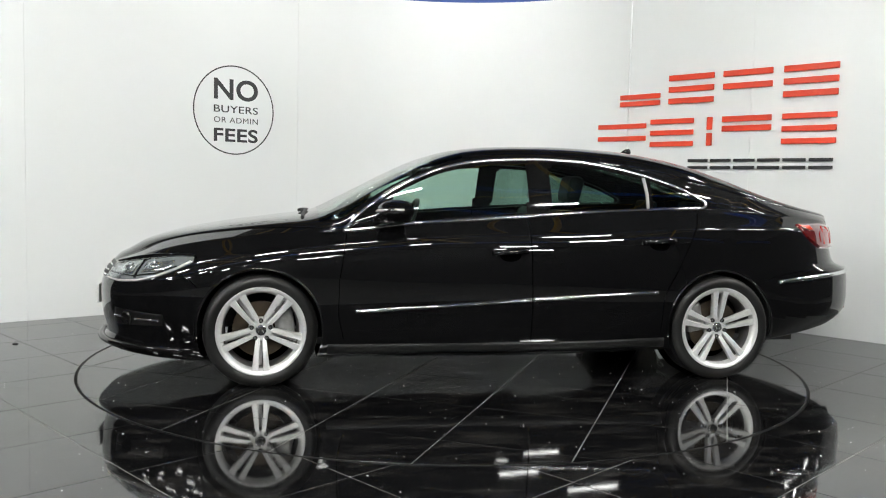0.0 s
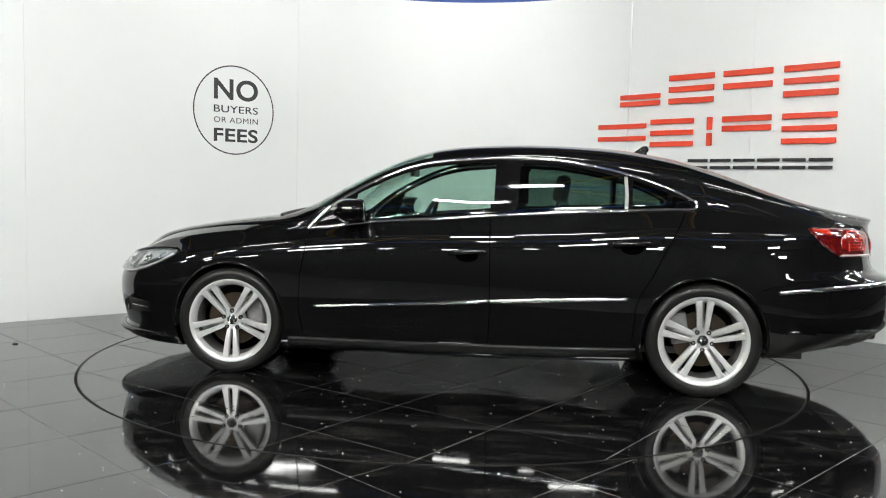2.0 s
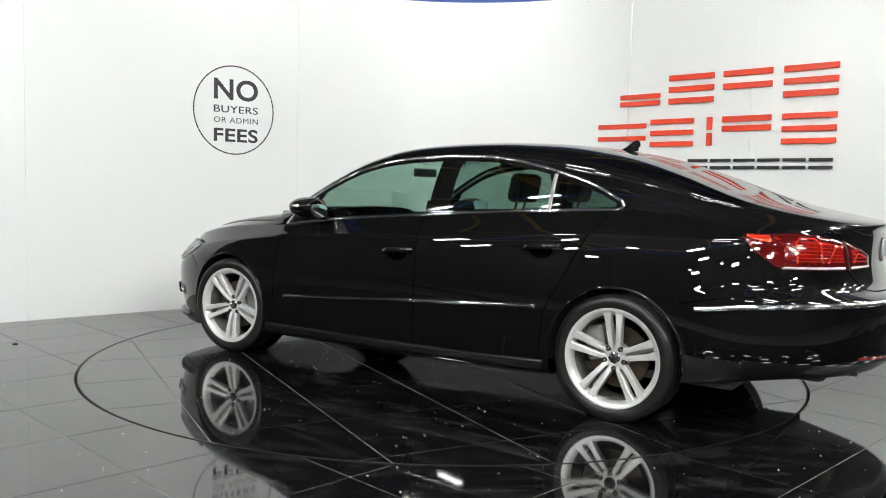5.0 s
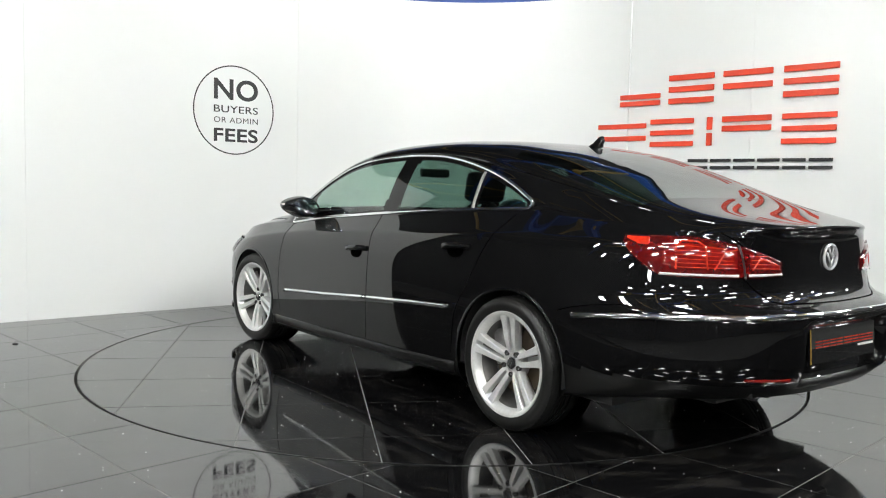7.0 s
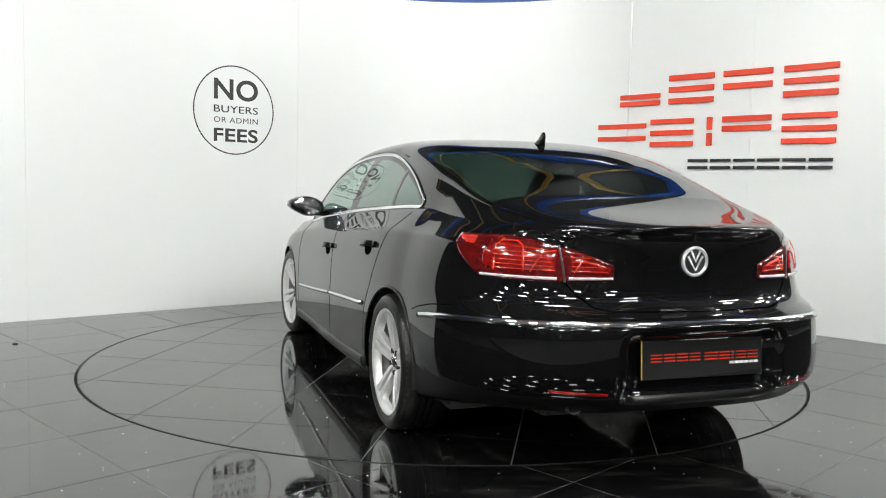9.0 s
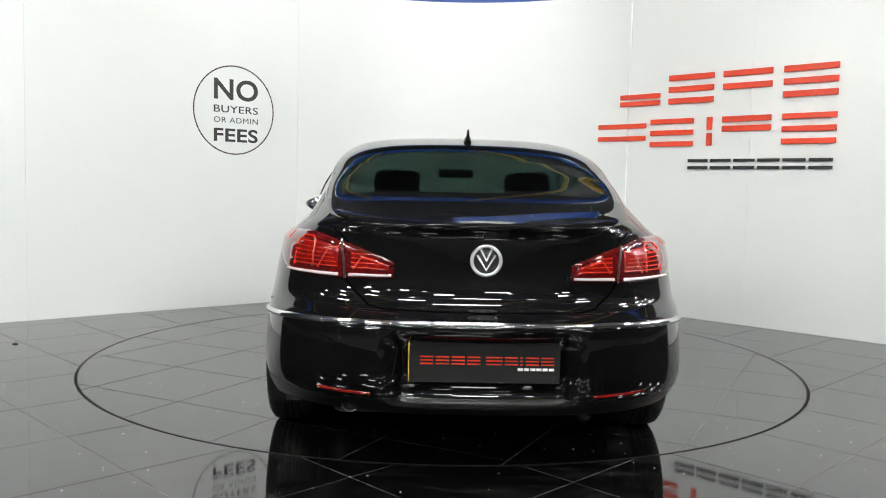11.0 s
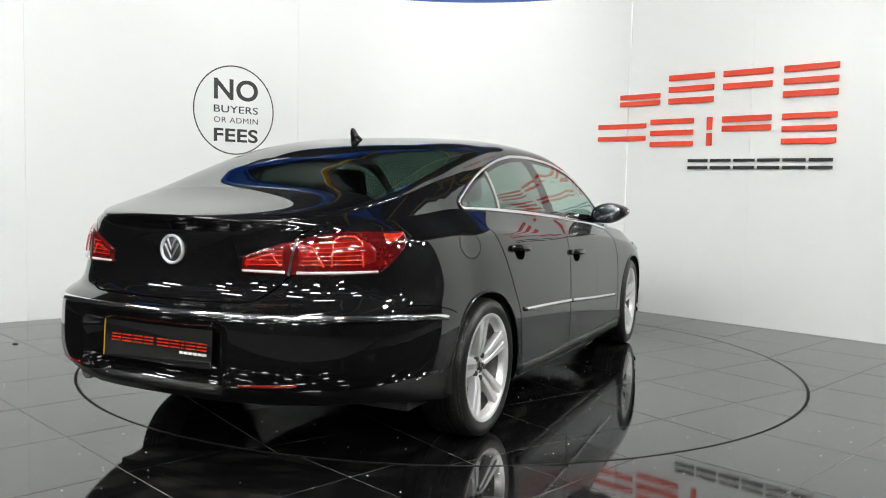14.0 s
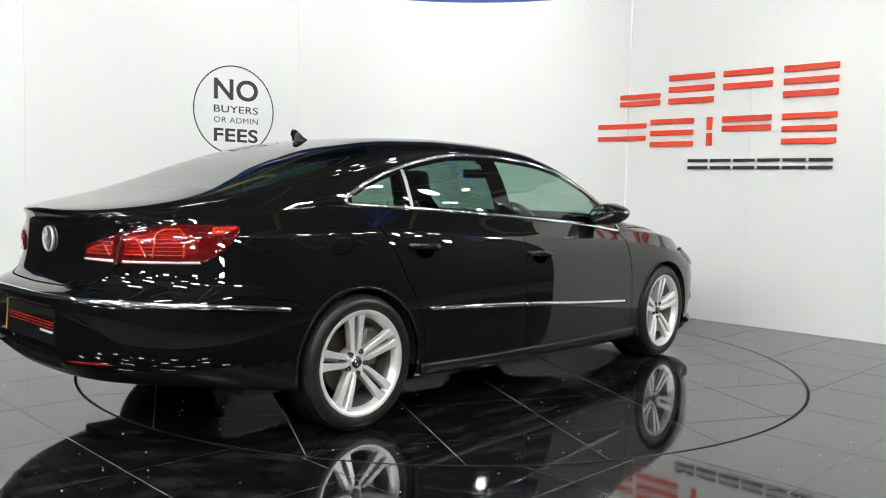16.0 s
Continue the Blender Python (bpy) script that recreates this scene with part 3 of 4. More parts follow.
def build_car():
    car = tagged(new("car"), "shiny black four-door coupe saloon with chrome trim on a turntable", "car")
    xs, G = car_grid()
    ns, nv = G.shape[:2]
    nh = (nv - 1) // 2
    seg_of, frac_of = [], []
    for k, n in enumerate(SEGS):
        for j in range(n):
            seg_of.append(k)
            frac_of.append((j + 0.5) / n)
    seg_of, frac_of = seg_of + seg_of[::-1], frac_of + frac_of[::-1]
    # even normals over the whole skin
    P = G.reshape(-1, 3)
    idx = np.arange(ns * nv).reshape(ns, nv)
    Q = np.stack([idx[:-1, :-1], idx[1:, :-1], idx[1:, 1:], idx[:-1, 1:]], -1).reshape(-1, 4)
    fn = np.cross(P[Q[:, 2]] - P[Q[:, 0]], P[Q[:, 3]] - P[Q[:, 1]])
    N = np.zeros_like(P)
    for c in range(4):
        np.add.at(N, Q[:, c], fn)
    N[idx[[0, -1]].ravel(), 1] = 0.0
    N /= np.maximum(np.linalg.norm(N, axis=1, keepdims=True), 1e-12)
    if N[idx[80, 30], 1] < 0:
        N, Q = -N, Q[:, ::-1]
    bvh = BVHTree.FromPolygons([tuple(p) for p in P], [tuple(q) for q in Q])
    # wheel arches
    P2 = P.copy()
    inside = np.zeros(len(P), bool)
    for hx in HUBS.values():
        d = P[:, [0, 2]] - np.array([hx, HUB_Z])
        r = np.hypot(d[:, 0], d[:, 1])
        ins = (r < ARCH) & (np.abs(P[:, 1]) > 0.55)
        inside |= ins
        P2[ins, 0] = hx + d[ins, 0] * ARCH / np.maximum(r[ins], 1e-6)
        P2[ins, 2] = HUB_Z + d[ins, 1] * ARCH / np.maximum(r[ins], 1e-6)
    C = P.reshape(-1, 3)[Q].mean(1)
    group = {}
    for f in range(len(Q)):
        if inside[Q[f]].all():
            continue
        i, j = divmod(f, nv - 1)
        k, t = seg_of[j], frac_of[j]
        x, y, z = C[f]
        X = (xs[i] + xs[i + 1]) / 2
        side = "L" if y > 0 else "R"
        name = "body"
        if k == 4 and -1.31 < X < 0.90:
            bp = -0.235 - 0.03 * t
            zd = float(Z_DLO(X))
            if z > zd + 0.004:
                name = "body"
            elif t < 0.05 or t > 0.85 or X > 0.70 - 0.1 * t or abs(X - bp) < 0.072 or abs(X + 0.935) < 0.020 or X < -1.285:
                name = "window_frame" + side
            elif X > bp:
                name = "front_window" + side
            elif X > -0.93:
                name = "rear_window" + side
            else:
                name = "quarter_window" + side
        elif k == 5:
            if 0.20 < X < 1.05:
                name = "windscreen" if t > 0.13 else "body"
            elif -1.95 < X < -1.05:
                edge = 0.20
                name = ("rear_screen" if t > edge + 0.04 and -1.93 < X < -1.08 else "rear_screen_border") if t > edge else "body"
            elif X > 1.09:
                name = "bonnet" if z > 0.64 else "body"
            elif X < -1.97:
                name = "boot_lid"
            elif -1.05 <= X <= 0.2:
                name = "roof"
        elif k in (1, 2, 3) and z > 0.235:
            if -0.175 < X < 0.895:
                name = "front_door" + side
            elif X <= -0.175 and X > door_rear(z):
                name = "rear_door" + side
        if name == "body" and X < -1.70 and z < 0.372:
            name = "rear_valance"
        elif name == "body" and X < -1.66 and z < 0.664:
            name = "rear_bumper"
        elif name == "body" and X < -2.2 and z >= 0.664 and abs(y) < 0.5 + (z - 0.68) * 0.5:
            name = "boot_lid"
        elif name == "body" and X > 1.68 and z < 0.575:
            name = "front_bumper"
        group.setdefault(name, []).append(f)
    looks = {"windscreen": M_GLASS, "rear_screen": M_REARGLASS, "rear_screen_border": M_TRIM, "rear_valance": M_SATIN}
    made = {}
    for key, faces in group.items():
        base = key[:-1] if key[-1] in "LR" else key
        used = np.unique(Q[faces])
        remap = {v: n for n, v in enumerate(used)}
        m = looks.get(base)
        if m is None:
            m = M_TRIM if base == "window_frame" else M_GLASS if base == "front_window" else M_PRIVACY if "window" in base else M_PAINT
        me = bpy.data.meshes.new(base)
        me.from_pydata([tuple(p) for p in P2[used]], [], [tuple(remap[v] for v in Q[f]) for f in faces])
        me.materials.append(m)
        me.shade_smooth()
        me.normals_split_custom_set_from_vertices([tuple(v) for v in N[used]])
        ob = new(base, me)
        ob.parent = car
        made[key] = ob
    labels = {"windscreen": "clear curved windscreen", "rear_screen": "dark tinted rear window", "rear_valance": "matt black lower bumper valance", "front_window": "green tinted window", "rear_window": "dark tinted window", "quarter_window": "small dark tinted window"}
    for key, ob in made.items():
        base = key[:-1] if key[-1] in "LR" else key
        if base in labels:
            tagged(ob, labels[base])

    def side_hit(x, z, s=1):
        h = bvh.ray_cast(Vector((x, 2.0 * s, z)), Vector((0, -s, 0)))
        return (h[0], h[1] if h[1].y * s > 0 else -h[1]) if h[0] else (Vector((x, 0.9 * s, z)), Vector((0, s, 0)))

    return car, made, bvh, G, xs, side_hit


# ---- wheels ----
def build_wheel():
    """A wheel round its own y axis; +y is the outer face."""
    wheel = new("wheel")
    R, r = 0.313, 0.239
    prof = [(r + 0.002, 0.085), (r + 0.007, 0.106), (r + 0.03, 0.117), (R - 0.024, 0.114), (R - 0.008, 0.100), (R - 0.001, 0.084), (R, 0.05)]
    for y in (0.034, 0.004, -0.026):
        prof += [(R, y + 0.006), (R - 0.007, y + 0.004), (R - 0.007, y - 0.004), (R, y - 0.006)]
    prof += [(R, -0.05), (R - 0.001, -0.084), (R - 0.022, -0.112), (r + 0.03, -0.118), (r - 0.012, -0.098)]
    vs, fs = lathe(prof, 72)
    tyre = from_mesh("tyre", vs, fs, M_TYRE, wheel, "black low-profile rubber tyre")
    tyre.data.set_sharp_from_angle(angle=radians(50))
    vs, fs = [], []
    for i in range(72):
        a = 2 * math.pi * i / 72
        for y0, y1 in ((0.060, 0.101),):
            k = len(vs)
            for aa, rr, y in ((a, R - 0.004, y0), (a + 0.05, R - 0.004, y0), (a + 0.05, R - 0.011, y1), (a, R - 0.011, y1), (a, R + 0.0015, y0), (a + 0.05, R + 0.0015, y0), (a + 0.05, R - 0.006, y1), (a, R - 0.006, y1)):
                vs.append((rr * math.cos(aa), y, rr * math.sin(aa)))
            fs += [tuple(k + q for q in f) for f in ((4, 5, 6, 7), (0, 1, 5, 4), (1, 2, 6, 5), (2, 3, 7, 6), (3, 0, 4, 7))]
    from_mesh("tread", vs, fs, M_TYRE, tyre, smooth=False)
    rim_prof = [(r - 0.030, 0.070), (r - 0.024, 0.088), (r - 0.014, 0.102), (r - 0.002, 0.109), (r + 0.006, 0.109), (r + 0.008, 0.104), (r + 0.002, 0.092), (r - 0.006, 0.076)]
    vs, fs = lathe(rim_prof, 72, True)
    rim = from_mesh("rim", vs, fs, M_ALLOY, wheel, "silver five twin-spoke alloy wheel")
    # inner barrel, darker grey than the rim's face
    vs, fs = lathe([(r - 0.006, 0.078), (r - 0.019, 0.077), (r - 0.030, 0.03), (r - 0.040, -0.04), (r - 0.018, -0.10), (r - 0.006, -0.10)], 72, True)
    from_mesh("barrel", vs, fs, M_BARREL, rim, "dark grey inner barrel")
    rim.data.set_sharp_from_angle(angle=radians(40))
    # one twin spoke: two bars with a groove between them
    bm = bmesh.new()
    for sgn in (-1, 1):
        rows = []
        for k in range(9):
            t = k / 8
            rad = 0.045 + (0.226 - 0.045) * t
            mid_ = sgn * (0.0165 + 0.0155 * t ** 0.9)
            w = 0.0110 + 0.0065 * t + (0.005 * max(0, t - 0.8) / 0.2)
            face = 0.066 + 0.036 * t ** 0.7 - 0.010 * math.sin(math.pi * t) * 0
            deep = face - 0.030 - 0.012 * (1 - t)
            c = 0.0035
            sec = [(mid_ - w, deep), (mid_ - w, face - c), (mid_ - w + c, face), (mid_ + w - c, face), (mid_ + w, face - c), (mid_ + w, deep)]
            rows.append([bm.verts.new((a, y, rad)) for a, y in sec])
        for a, b in zip(rows, rows[1:]):
            for j in range(6):
                bm.faces.new((a[j], a[(j + 1) % 6], b[(j + 1) % 6], b[j]))
        bm.faces.new(rows[0])
        bm.faces.new(rows[-1])
    # web deep down in the groove
    box(bm, -0.010, 0.010, 0.012, 0.024, 0.06, 0.205)
    me_ob = link("spoke", bm, M_ALLOY, rim)
    me_ob.data.set_sharp_from_angle(angle=radians(35))
    for k in range(1, 5):
        share("spoke", me_ob.data, rim, pose(0, 0, 0, 0, 72 * k, 0))
    vs, fs = lathe([(0.001, 0.062), (0.060, 0.062), (0.066, 0.056), (0.070, 0.030), (0.070, 0.0), (0.001, 0.0)], 40)
    from_mesh("hub", vs, fs, M_ALLOY, rim).data.set_sharp_from_angle(angle=radians(40))
    vs, fs = lathe([(0.0005, 0.074), (0.024, 0.073), (0.0295, 0.070), (0.031, 0.064), (0.031, 0.055)], 32)
    cap = from_mesh("centre_cap", vs, fs, M_CHROME, wheel, "chrome centre cap with dark emblem")
    vs, fs = lathe([(0.0005, 0.0752), (0.021, 0.0745), (0.022, 0.073)], 28)
    from_mesh("emblem", vs, fs, M_BLACK, cap)
    vs, fs = tube([(-0.015, 0.076, 0.014), (-0.005, 0.0765, -0.014), (0.0, 0.0765, 0.0), (0.005, 0.0765, -0.014), (0.015, 0.076, 0.014)], 0.0025, 6)
    from_mesh("emblem_lines", vs, fs, M_CHROME, cap)
    for k in range(5):
        a = radians(36 + 72 * k)
        vs, fs = lathe([(0.0005, 0.062), (0.006, 0.062), (0.0065, 0.071), (0.0125, 0.072), (0.013, 0.050)], 14)
        from_mesh("wheel_bolt", [(x + 0.053 * math.sin(a), y, z + 0.053 * math.cos(a)) for x, y, z in vs], fs, M_PLASTIC, wheel)
    vs, fs = lathe([(0.06, 0.012), (0.155, 0.012), (0.155, -0.012), (0.06, -0.012)], 48, True)
    from_mesh("brake_disc", vs, fs, M_DISC, wheel, "lightly rusted brake disc", smooth=False)
    return wheel


car, made, bvh, G, CX, side_hit = build_car()
WHEEL_Y = 0.794
wheel = build_wheel()
wheel.parent = car
STEER = 4
wheel.matrix_basis = pose(HUBS["front"], WHEEL_Y, HUB_Z - 0.003, 0, 180, STEER)
for hub, s, turn in (("rear", 1, 0), ("front", -1, 0), ("rear", -1, 8)):
    w = copy_thing(wheel, pose(HUBS[hub], WHEEL_Y * s, HUB_Z - 0.003, 0, turn, (0 if s > 0 else 180) + (STEER if hub == "front" else 0)))


def wheel_wells():
    for hx in HUBS.values():
        for s in (1, -1):
            vs, fs = lathe([(0.352, 0.885), (0.352, 0.56), (0.001, 0.56)], 40)
            vs = [(hx + x, y * s, HUB_Z + z) for x, y, z in vs]
            keep = [f for f in fs if min(vs[v][2] for v in f) > 0.24]
            from_mesh("wheel_liner", vs, keep, M_PLASTIC, car)


wheel_wells()
table = turntable()
pit_floor()


# ---- trim and lamps on the car ----
def bar_along(pts, normals, w, h, closed=False):
    """A low rounded bar that follows a row of points on a surface: w high across, h proud."""
    pts, normals = [Vector(p) for p in pts], [Vector(n).normalized() for n in normals]
    n, vs, fs = len(pts), [], []
    sec = ((-0.5, -0.3), (-0.5, 0.45), (-0.33, 0.9), (0, 1.0), (0.33, 0.9), (0.5, 0.45), (0.5, -0.3))
    for i in range(n):
        d = (pts[(i + 1) % n] - pts[i - 1]) if closed else pts[min(i + 1, n - 1)] - pts[max(i - 1, 0)]
        d.normalize()
        nn = (normals[i] - d * normals[i].dot(d)).normalized()
        u = nn.cross(d)
        for a, b in sec:
            vs.append(pts[i] + u * (a * w) + nn * (b * h))
    k = len(sec)
    for i in range(n if closed else n - 1):
        for j in range(k):
            a, b = i * k + j, i * k + (j + 1) % k
            c, d = ((i + 1) % n) * k + (j + 1) % k, ((i + 1) % n) * k + j
            fs.append((a, b, c, d))
    if not closed:
        fs += [tuple(range(k)), tuple(range((n - 1) * k, n * k))]
    return vs, fs


def polar_hit(axis_x, deg, z):
    """The point of the skin seen from outside towards an upright axis at x = axis_x."""
    for k in range(30):
        a = radians(deg + (0.35 if k else 0.0))
        out = Vector((math.cos(a), math.sin(a), 0))
        h = bvh.ray_cast(Vector((axis_x, 0, z + 0.006 * k * (1 if z < 0.5 else -1))) + out * 3, -out)
        if h[0]:
            break
    n = h[1] if h[1].dot(out) > 0 else -h[1]
    return h[0], n


def steps(pts, n):
    """n points evenly along a broken line."""
    pts = [Vector(p) for p in pts]
    ls = [0]
    for a, b in zip(pts, pts[1:]):
        ls.append(ls[-1] + (b - a).length)
    out = []
    for i in range(n):
        t = ls[-1] * i / (n - 1)
        k = min(max(j for j in range(len(ls)) if ls[j] <= t + 1e-9), len(pts) - 2)
        out.append(pts[k].lerp(pts[k + 1], (t - ls[k]) / max(ls[k + 1] - ls[k], 1e-9)))
    return out


def side_bar(name, line, s, w, h, material, n=40, parent=None, label=""):
    hits = [side_hit(p.x, p.y, s) for p in steps(line, n)]
    vs, fs = bar_along([a for a, _ in hits], [b for _, b in hits], w, h)
    return from_mesh(name, vs, fs, material, parent or car, label)


def polar_bar(name, axis_x, line, w, h, material, n=60, parent=None, label="", lift=0.0):
    hits = [polar_hit(axis_x, p.x, p.y) for p in steps(line, n)]
    vs, fs = bar_along([a + b * lift for a, b in hits], [b for _, b in hits], w, h)
    return from_mesh(name, vs, fs, material, parent or car, label)


def patch(name, axis_x, a0, a1, low, high, lift, material, mirrored=False, nu=36, nz=10, parent=None, label=""):
    """A lens or cover that lies on the skin between two curves of height over angle."""
    vs, fs = [], []
    zl, zh = curve(*low), curve(*high)
    for i in range(nu + 1):
        a = a0 + (a1 - a0) * i / nu
        lo, hi = float(zl(a)), float(zh(a))
        for j in range(nz + 1):
            z = lo + (hi - lo) * j / nz
            p, nn = polar_hit(axis_x, (360 - a) if mirrored else a, z)
            edge = i in (0, nu) or j in (0, nz)
            vs.append(p + nn * (-0.003 if edge else lift))
    for i in range(nu):
        for j in range(nz):
            k = i * (nz + 1) + j
            fs.append((k, k + 1, k + nz + 2, k + nz + 1))
    return from_mesh(name, vs, fs, material, parent or car, label)


def chrome_and_seams():
    n4 = sum(SEGS[:4])
    n6 = sum(SEGS[:5])
    nv = G.shape[1]
    rows = [i for i in range(len(CX)) if -1.325 <= CX[i] <= 0.905]
    for s in (1, -1):
        j4, j6 = (n4, n6) if s > 0 else (nv - 1 - n4, nv - 1 - n6)
        line = [(x, float(Z_BELT(x)) + 0.002) for x in np.linspace(0.905, -1.285, 60)]
        line += [(-1.308, 1.034), (-1.320, 1.046), (-1.318, 1.060), (-1.304, 1.074)]
        line += [(x, float(Z_DLO(x))) for x in np.linspace(-1.28, 0.90, 110)]
        hits = [side_hit(p.x, p.y, s) for p in steps(line, 300)]
        vs, fs = bar_along([h[0] for h in hits], [Vector((0, s, 0.35)) for h in hits], 0.019, 0.008)
        from_mesh("window_chrome", vs, fs, M_CHROME, car, "polished chrome window surround")
        # side mouldings
        side_bar("side_moulding", [(0.83, 0.422), (0.3, 0.455), (-0.168, 0.490)], s, 0.022, 0.012, M_CHROME, label="chrome strip on the front door")
        side_bar("side_moulding", [(-0.182, 0.491), (-0.6, 0.514), (-0.938, 0.531)], s, 0.022, 0.012, M_CHROME, label="chrome strip on the rear door")
        side_bar("window_divider", [(-0.925, 1.016), (-0.928, 1.10), (-0.922, 1.205)], s, 0.020, 0.004, M_CALIPER, 14)
        # shut lines
        side_bar("door_seam", [(0.885, 0.86), (0.90, 0.75), (0.925, 0.60), (0.93, 0.40), (0.90, 0.27)], s, 0.005, 0.0012, M_SEAM)
        side_bar("door_seam", [(-0.165, 0.955), (-0.175, 0.7), (-0.18, 0.45), (-0.175, 0.25)], s, 0.005, 0.0012, M_SEAM)
        side_bar("door_seam", [(float(door_rear(z)), z) for z in (1.0, 0.92, 0.84, 0.74, 0.64, 0.56, 0.5, 0.3)], s, 0.005, 0.0012, M_SEAM)
        side_bar("bumper_seam", [(-1.655, 0.60), (-1.72, 0.622), (-1.85, 0.648), (-2.0, 0.664)], s, 0.004, 0.001, M_SEAM)
        side_bar("bumper_seam", [(1.69, 0.55), (1.74, 0.60), (1.80, 0.63)], s, 0.004, 0.001, M_SEAM)
        # side skirt
        side_bar("side_skirt", [(0.99, 0.213), (0.2, 0.213), (-0.5, 0.22), (-0.99, 0.235)], s, 0.055, 0.011, M_SATIN)
        # arch lips
        for hx in HUBS.values():
            pts, nr = [], []
            for k in range(49):
                a = radians(-8 + 196 * k / 48)
                x, z = hx + (ARCH + 0.003) * math.cos(a), HUB_Z + (ARCH + 0.003) * math.sin(a)
                p, nn = side_hit(x, max(z, 0.2), s)
                pts.append(p)
                nr.append(nn)
            vs, fs = bar_along(pts, nr, 0.012, 0.004)
            from_mesh("arch_lip", vs, fs, M_PAINT, car)
        # bonnet edge
        pts = [Vector(G[i, j6]) + Vector((0, 0, 0.001)) for i in range(len(CX)) if 1.05 < CX[i] < 2.12]
        vs, fs = bar_along(pts, [Vector((0, s * 0.4, 1))] * len(pts), 0.004, 0.001)
        from_mesh("bonnet_seam", vs, fs, M_SEAM, car)
    # bumper chrome round the tail
    line = [(105.5, 0.590), (112, 0.603), (124, 0.622), (138, 0.636), (155, 0.645), (180, 0.648), (205, 0.645), (222, 0.636), (236, 0.622), (248, 0.603), (254.5, 0.590)]
    polar_bar("bumper_chrome", -1.5, line, 0.024, 0.013, M_CHROME, 120, label="chrome strip round the rear bumper")
    polar_bar("boot_seam", -1.5, [(147.5, 0.80), (151, 0.74), (155, 0.695), (159, 0.684), (180, 0.680), (201, 0.684), (205, 0.695), (209, 0.74), (212.5, 0.80)], 0.007, 0.001, M_SEAM, 80)
    for s in (1, -1):
        line = [(147.5, 0.80), (150.0, 0.88), (147, 0.93), (143, 0.965)]
        polar_bar("boot_seam", -1.5, [(a if s > 0 else 360 - a, z) for a, z in line], 0.005, 0.001, M_SEAM, 20)
    # fuel flap, on the driver's side
    pts, nr = [], []
    for k in range(40):
        a = 2 * math.pi * k / 40
        p, nn = side_hit(-1.455 + 0.085 * math.cos(a), 0.872 + 0.06 * math.sin(a), -1)
        pts.append(p)
        nr.append(nn)
    vs, fs = bar_along(pts, nr, 0.0028, 0.0006, True)
    from_mesh("fuel_flap_seam", vs, fs, M_SEAM, car)


def tail_lamps():
    low = ((118.3, 0.93), (120.5, 0.875), (124, 0.826), (127.5, 0.792), (130, 0.785), (145, 0.781), (160, 0.788))
    high = ((118.3, 0.938), (122, 0.945), (134, 0.949), (146, 0.921), (154, 0.884), (158.5, 0.856), (160, 0.845))
    for mir in (False, True):
        lamp = patch("tail_light", -1.5, 118.4, 159.8, low, high, 0.010, M_DARKRED, mir, 60, 14, label="red and smoked rear light with clear lower strip")

        def lens(name, a0, a1, lo, hi, lift, m, nu=24, nz=6):
            patch(name, -1.5, a0, a1, lo, hi, lift, m, mir, nu, nz, lamp)

        lens("red_lens", 128.2, 147.2, ((128.2, 0.838), (129.5, 0.818), (132, 0.811), (147.2, 0.808)), ((128.2, 0.868), (129.5, 0.905), (132, 0.924), (135, 0.932), (142, 0.920), (147.2, 0.900)), 0.0115, M_REDLENS)
        lens("red_lens", 149.4, 158.9, ((149.4, 0.808), (158.9, 0.812)), ((149.4, 0.893), (154, 0.872), (158.9, 0.838)), 0.0115, M_REDLENS)
        lens("side_marker", 119.4, 126, ((119.4, 0.926), (122.5, 0.905), (126, 0.90)), ((119.4, 0.934), (126, 0.938)), 0.0115, M_REDBAR)
        lens("clear_strip", 128, 147.4, ((128, 0.790), (147.4, 0.786)), ((128, 0.802), (147.4, 0.803)), 0.0135, M_WHITELENS, 30, 4)
        lens("clear_strip", 149, 159.6, ((149, 0.787), (159.6, 0.791)), ((149, 0.804), (159.6, 0.806)), 0.0135, M_WHITELENS, 20, 4)
        m = (lambda a: 360 - a) if mir else (lambda a: a)
        for k in range(6):
            z = 0.824 + 0.0165 * k
            polar_bar("light_line", -1.5, [(m(131.8), z), (m(146.5 - 0.5 * k), z - 0.002 * k)], 0.0035, 0.002, M_REDBAR, 16, lamp, lift=0.0112)
            if k < 4:
                polar_bar("light_line", -1.5, [(m(150), z), (m(158 - 1.3 * k), z - 0.002)], 0.0035, 0.002, M_REDBAR, 10, lamp, lift=0.0112)
        polar_bar("light_loop", -1.5, [(m(132.2), 0.816), (m(132.2), 0.90), (m(133.6), 0.922), (m(137.5), 0.922), (m(139), 0.905), (m(139.4), 0.816)], 0.007, 0.003, M_REDBAR, 60, lamp, lift=0.0112)
        polar_bar("light_loop", -1.5, [(m(141), 0.816), (m(143.5), 0.885), (m(146.6), 0.895)], 0.006, 0.003, M_REDBAR, 40, lamp, lift=0.0112)
        polar_bar("light_loop", -1.5, [(m(150.5), 0.818), (m(152.4), 0.862), (m(157.5), 0.838)], 0.005, 0.003, M_REDBAR, 40, lamp, lift=0.0112)
        polar_bar("lamp_joint", -1.5, [(m(148.6), 0.782), (m(148.0), 0.85), (m(147.0), 0.915)], 0.008, 0.003, M_BLACK, 20, lamp, lift=0.010)
        # bumper reflector
        polar_bar("bumper_reflector", -1.5, [(m(146.5), 0.398), (m(158), 0.392)], 0.013, 0.004, M_REDLENS, 24, label="thin red bumper reflector")


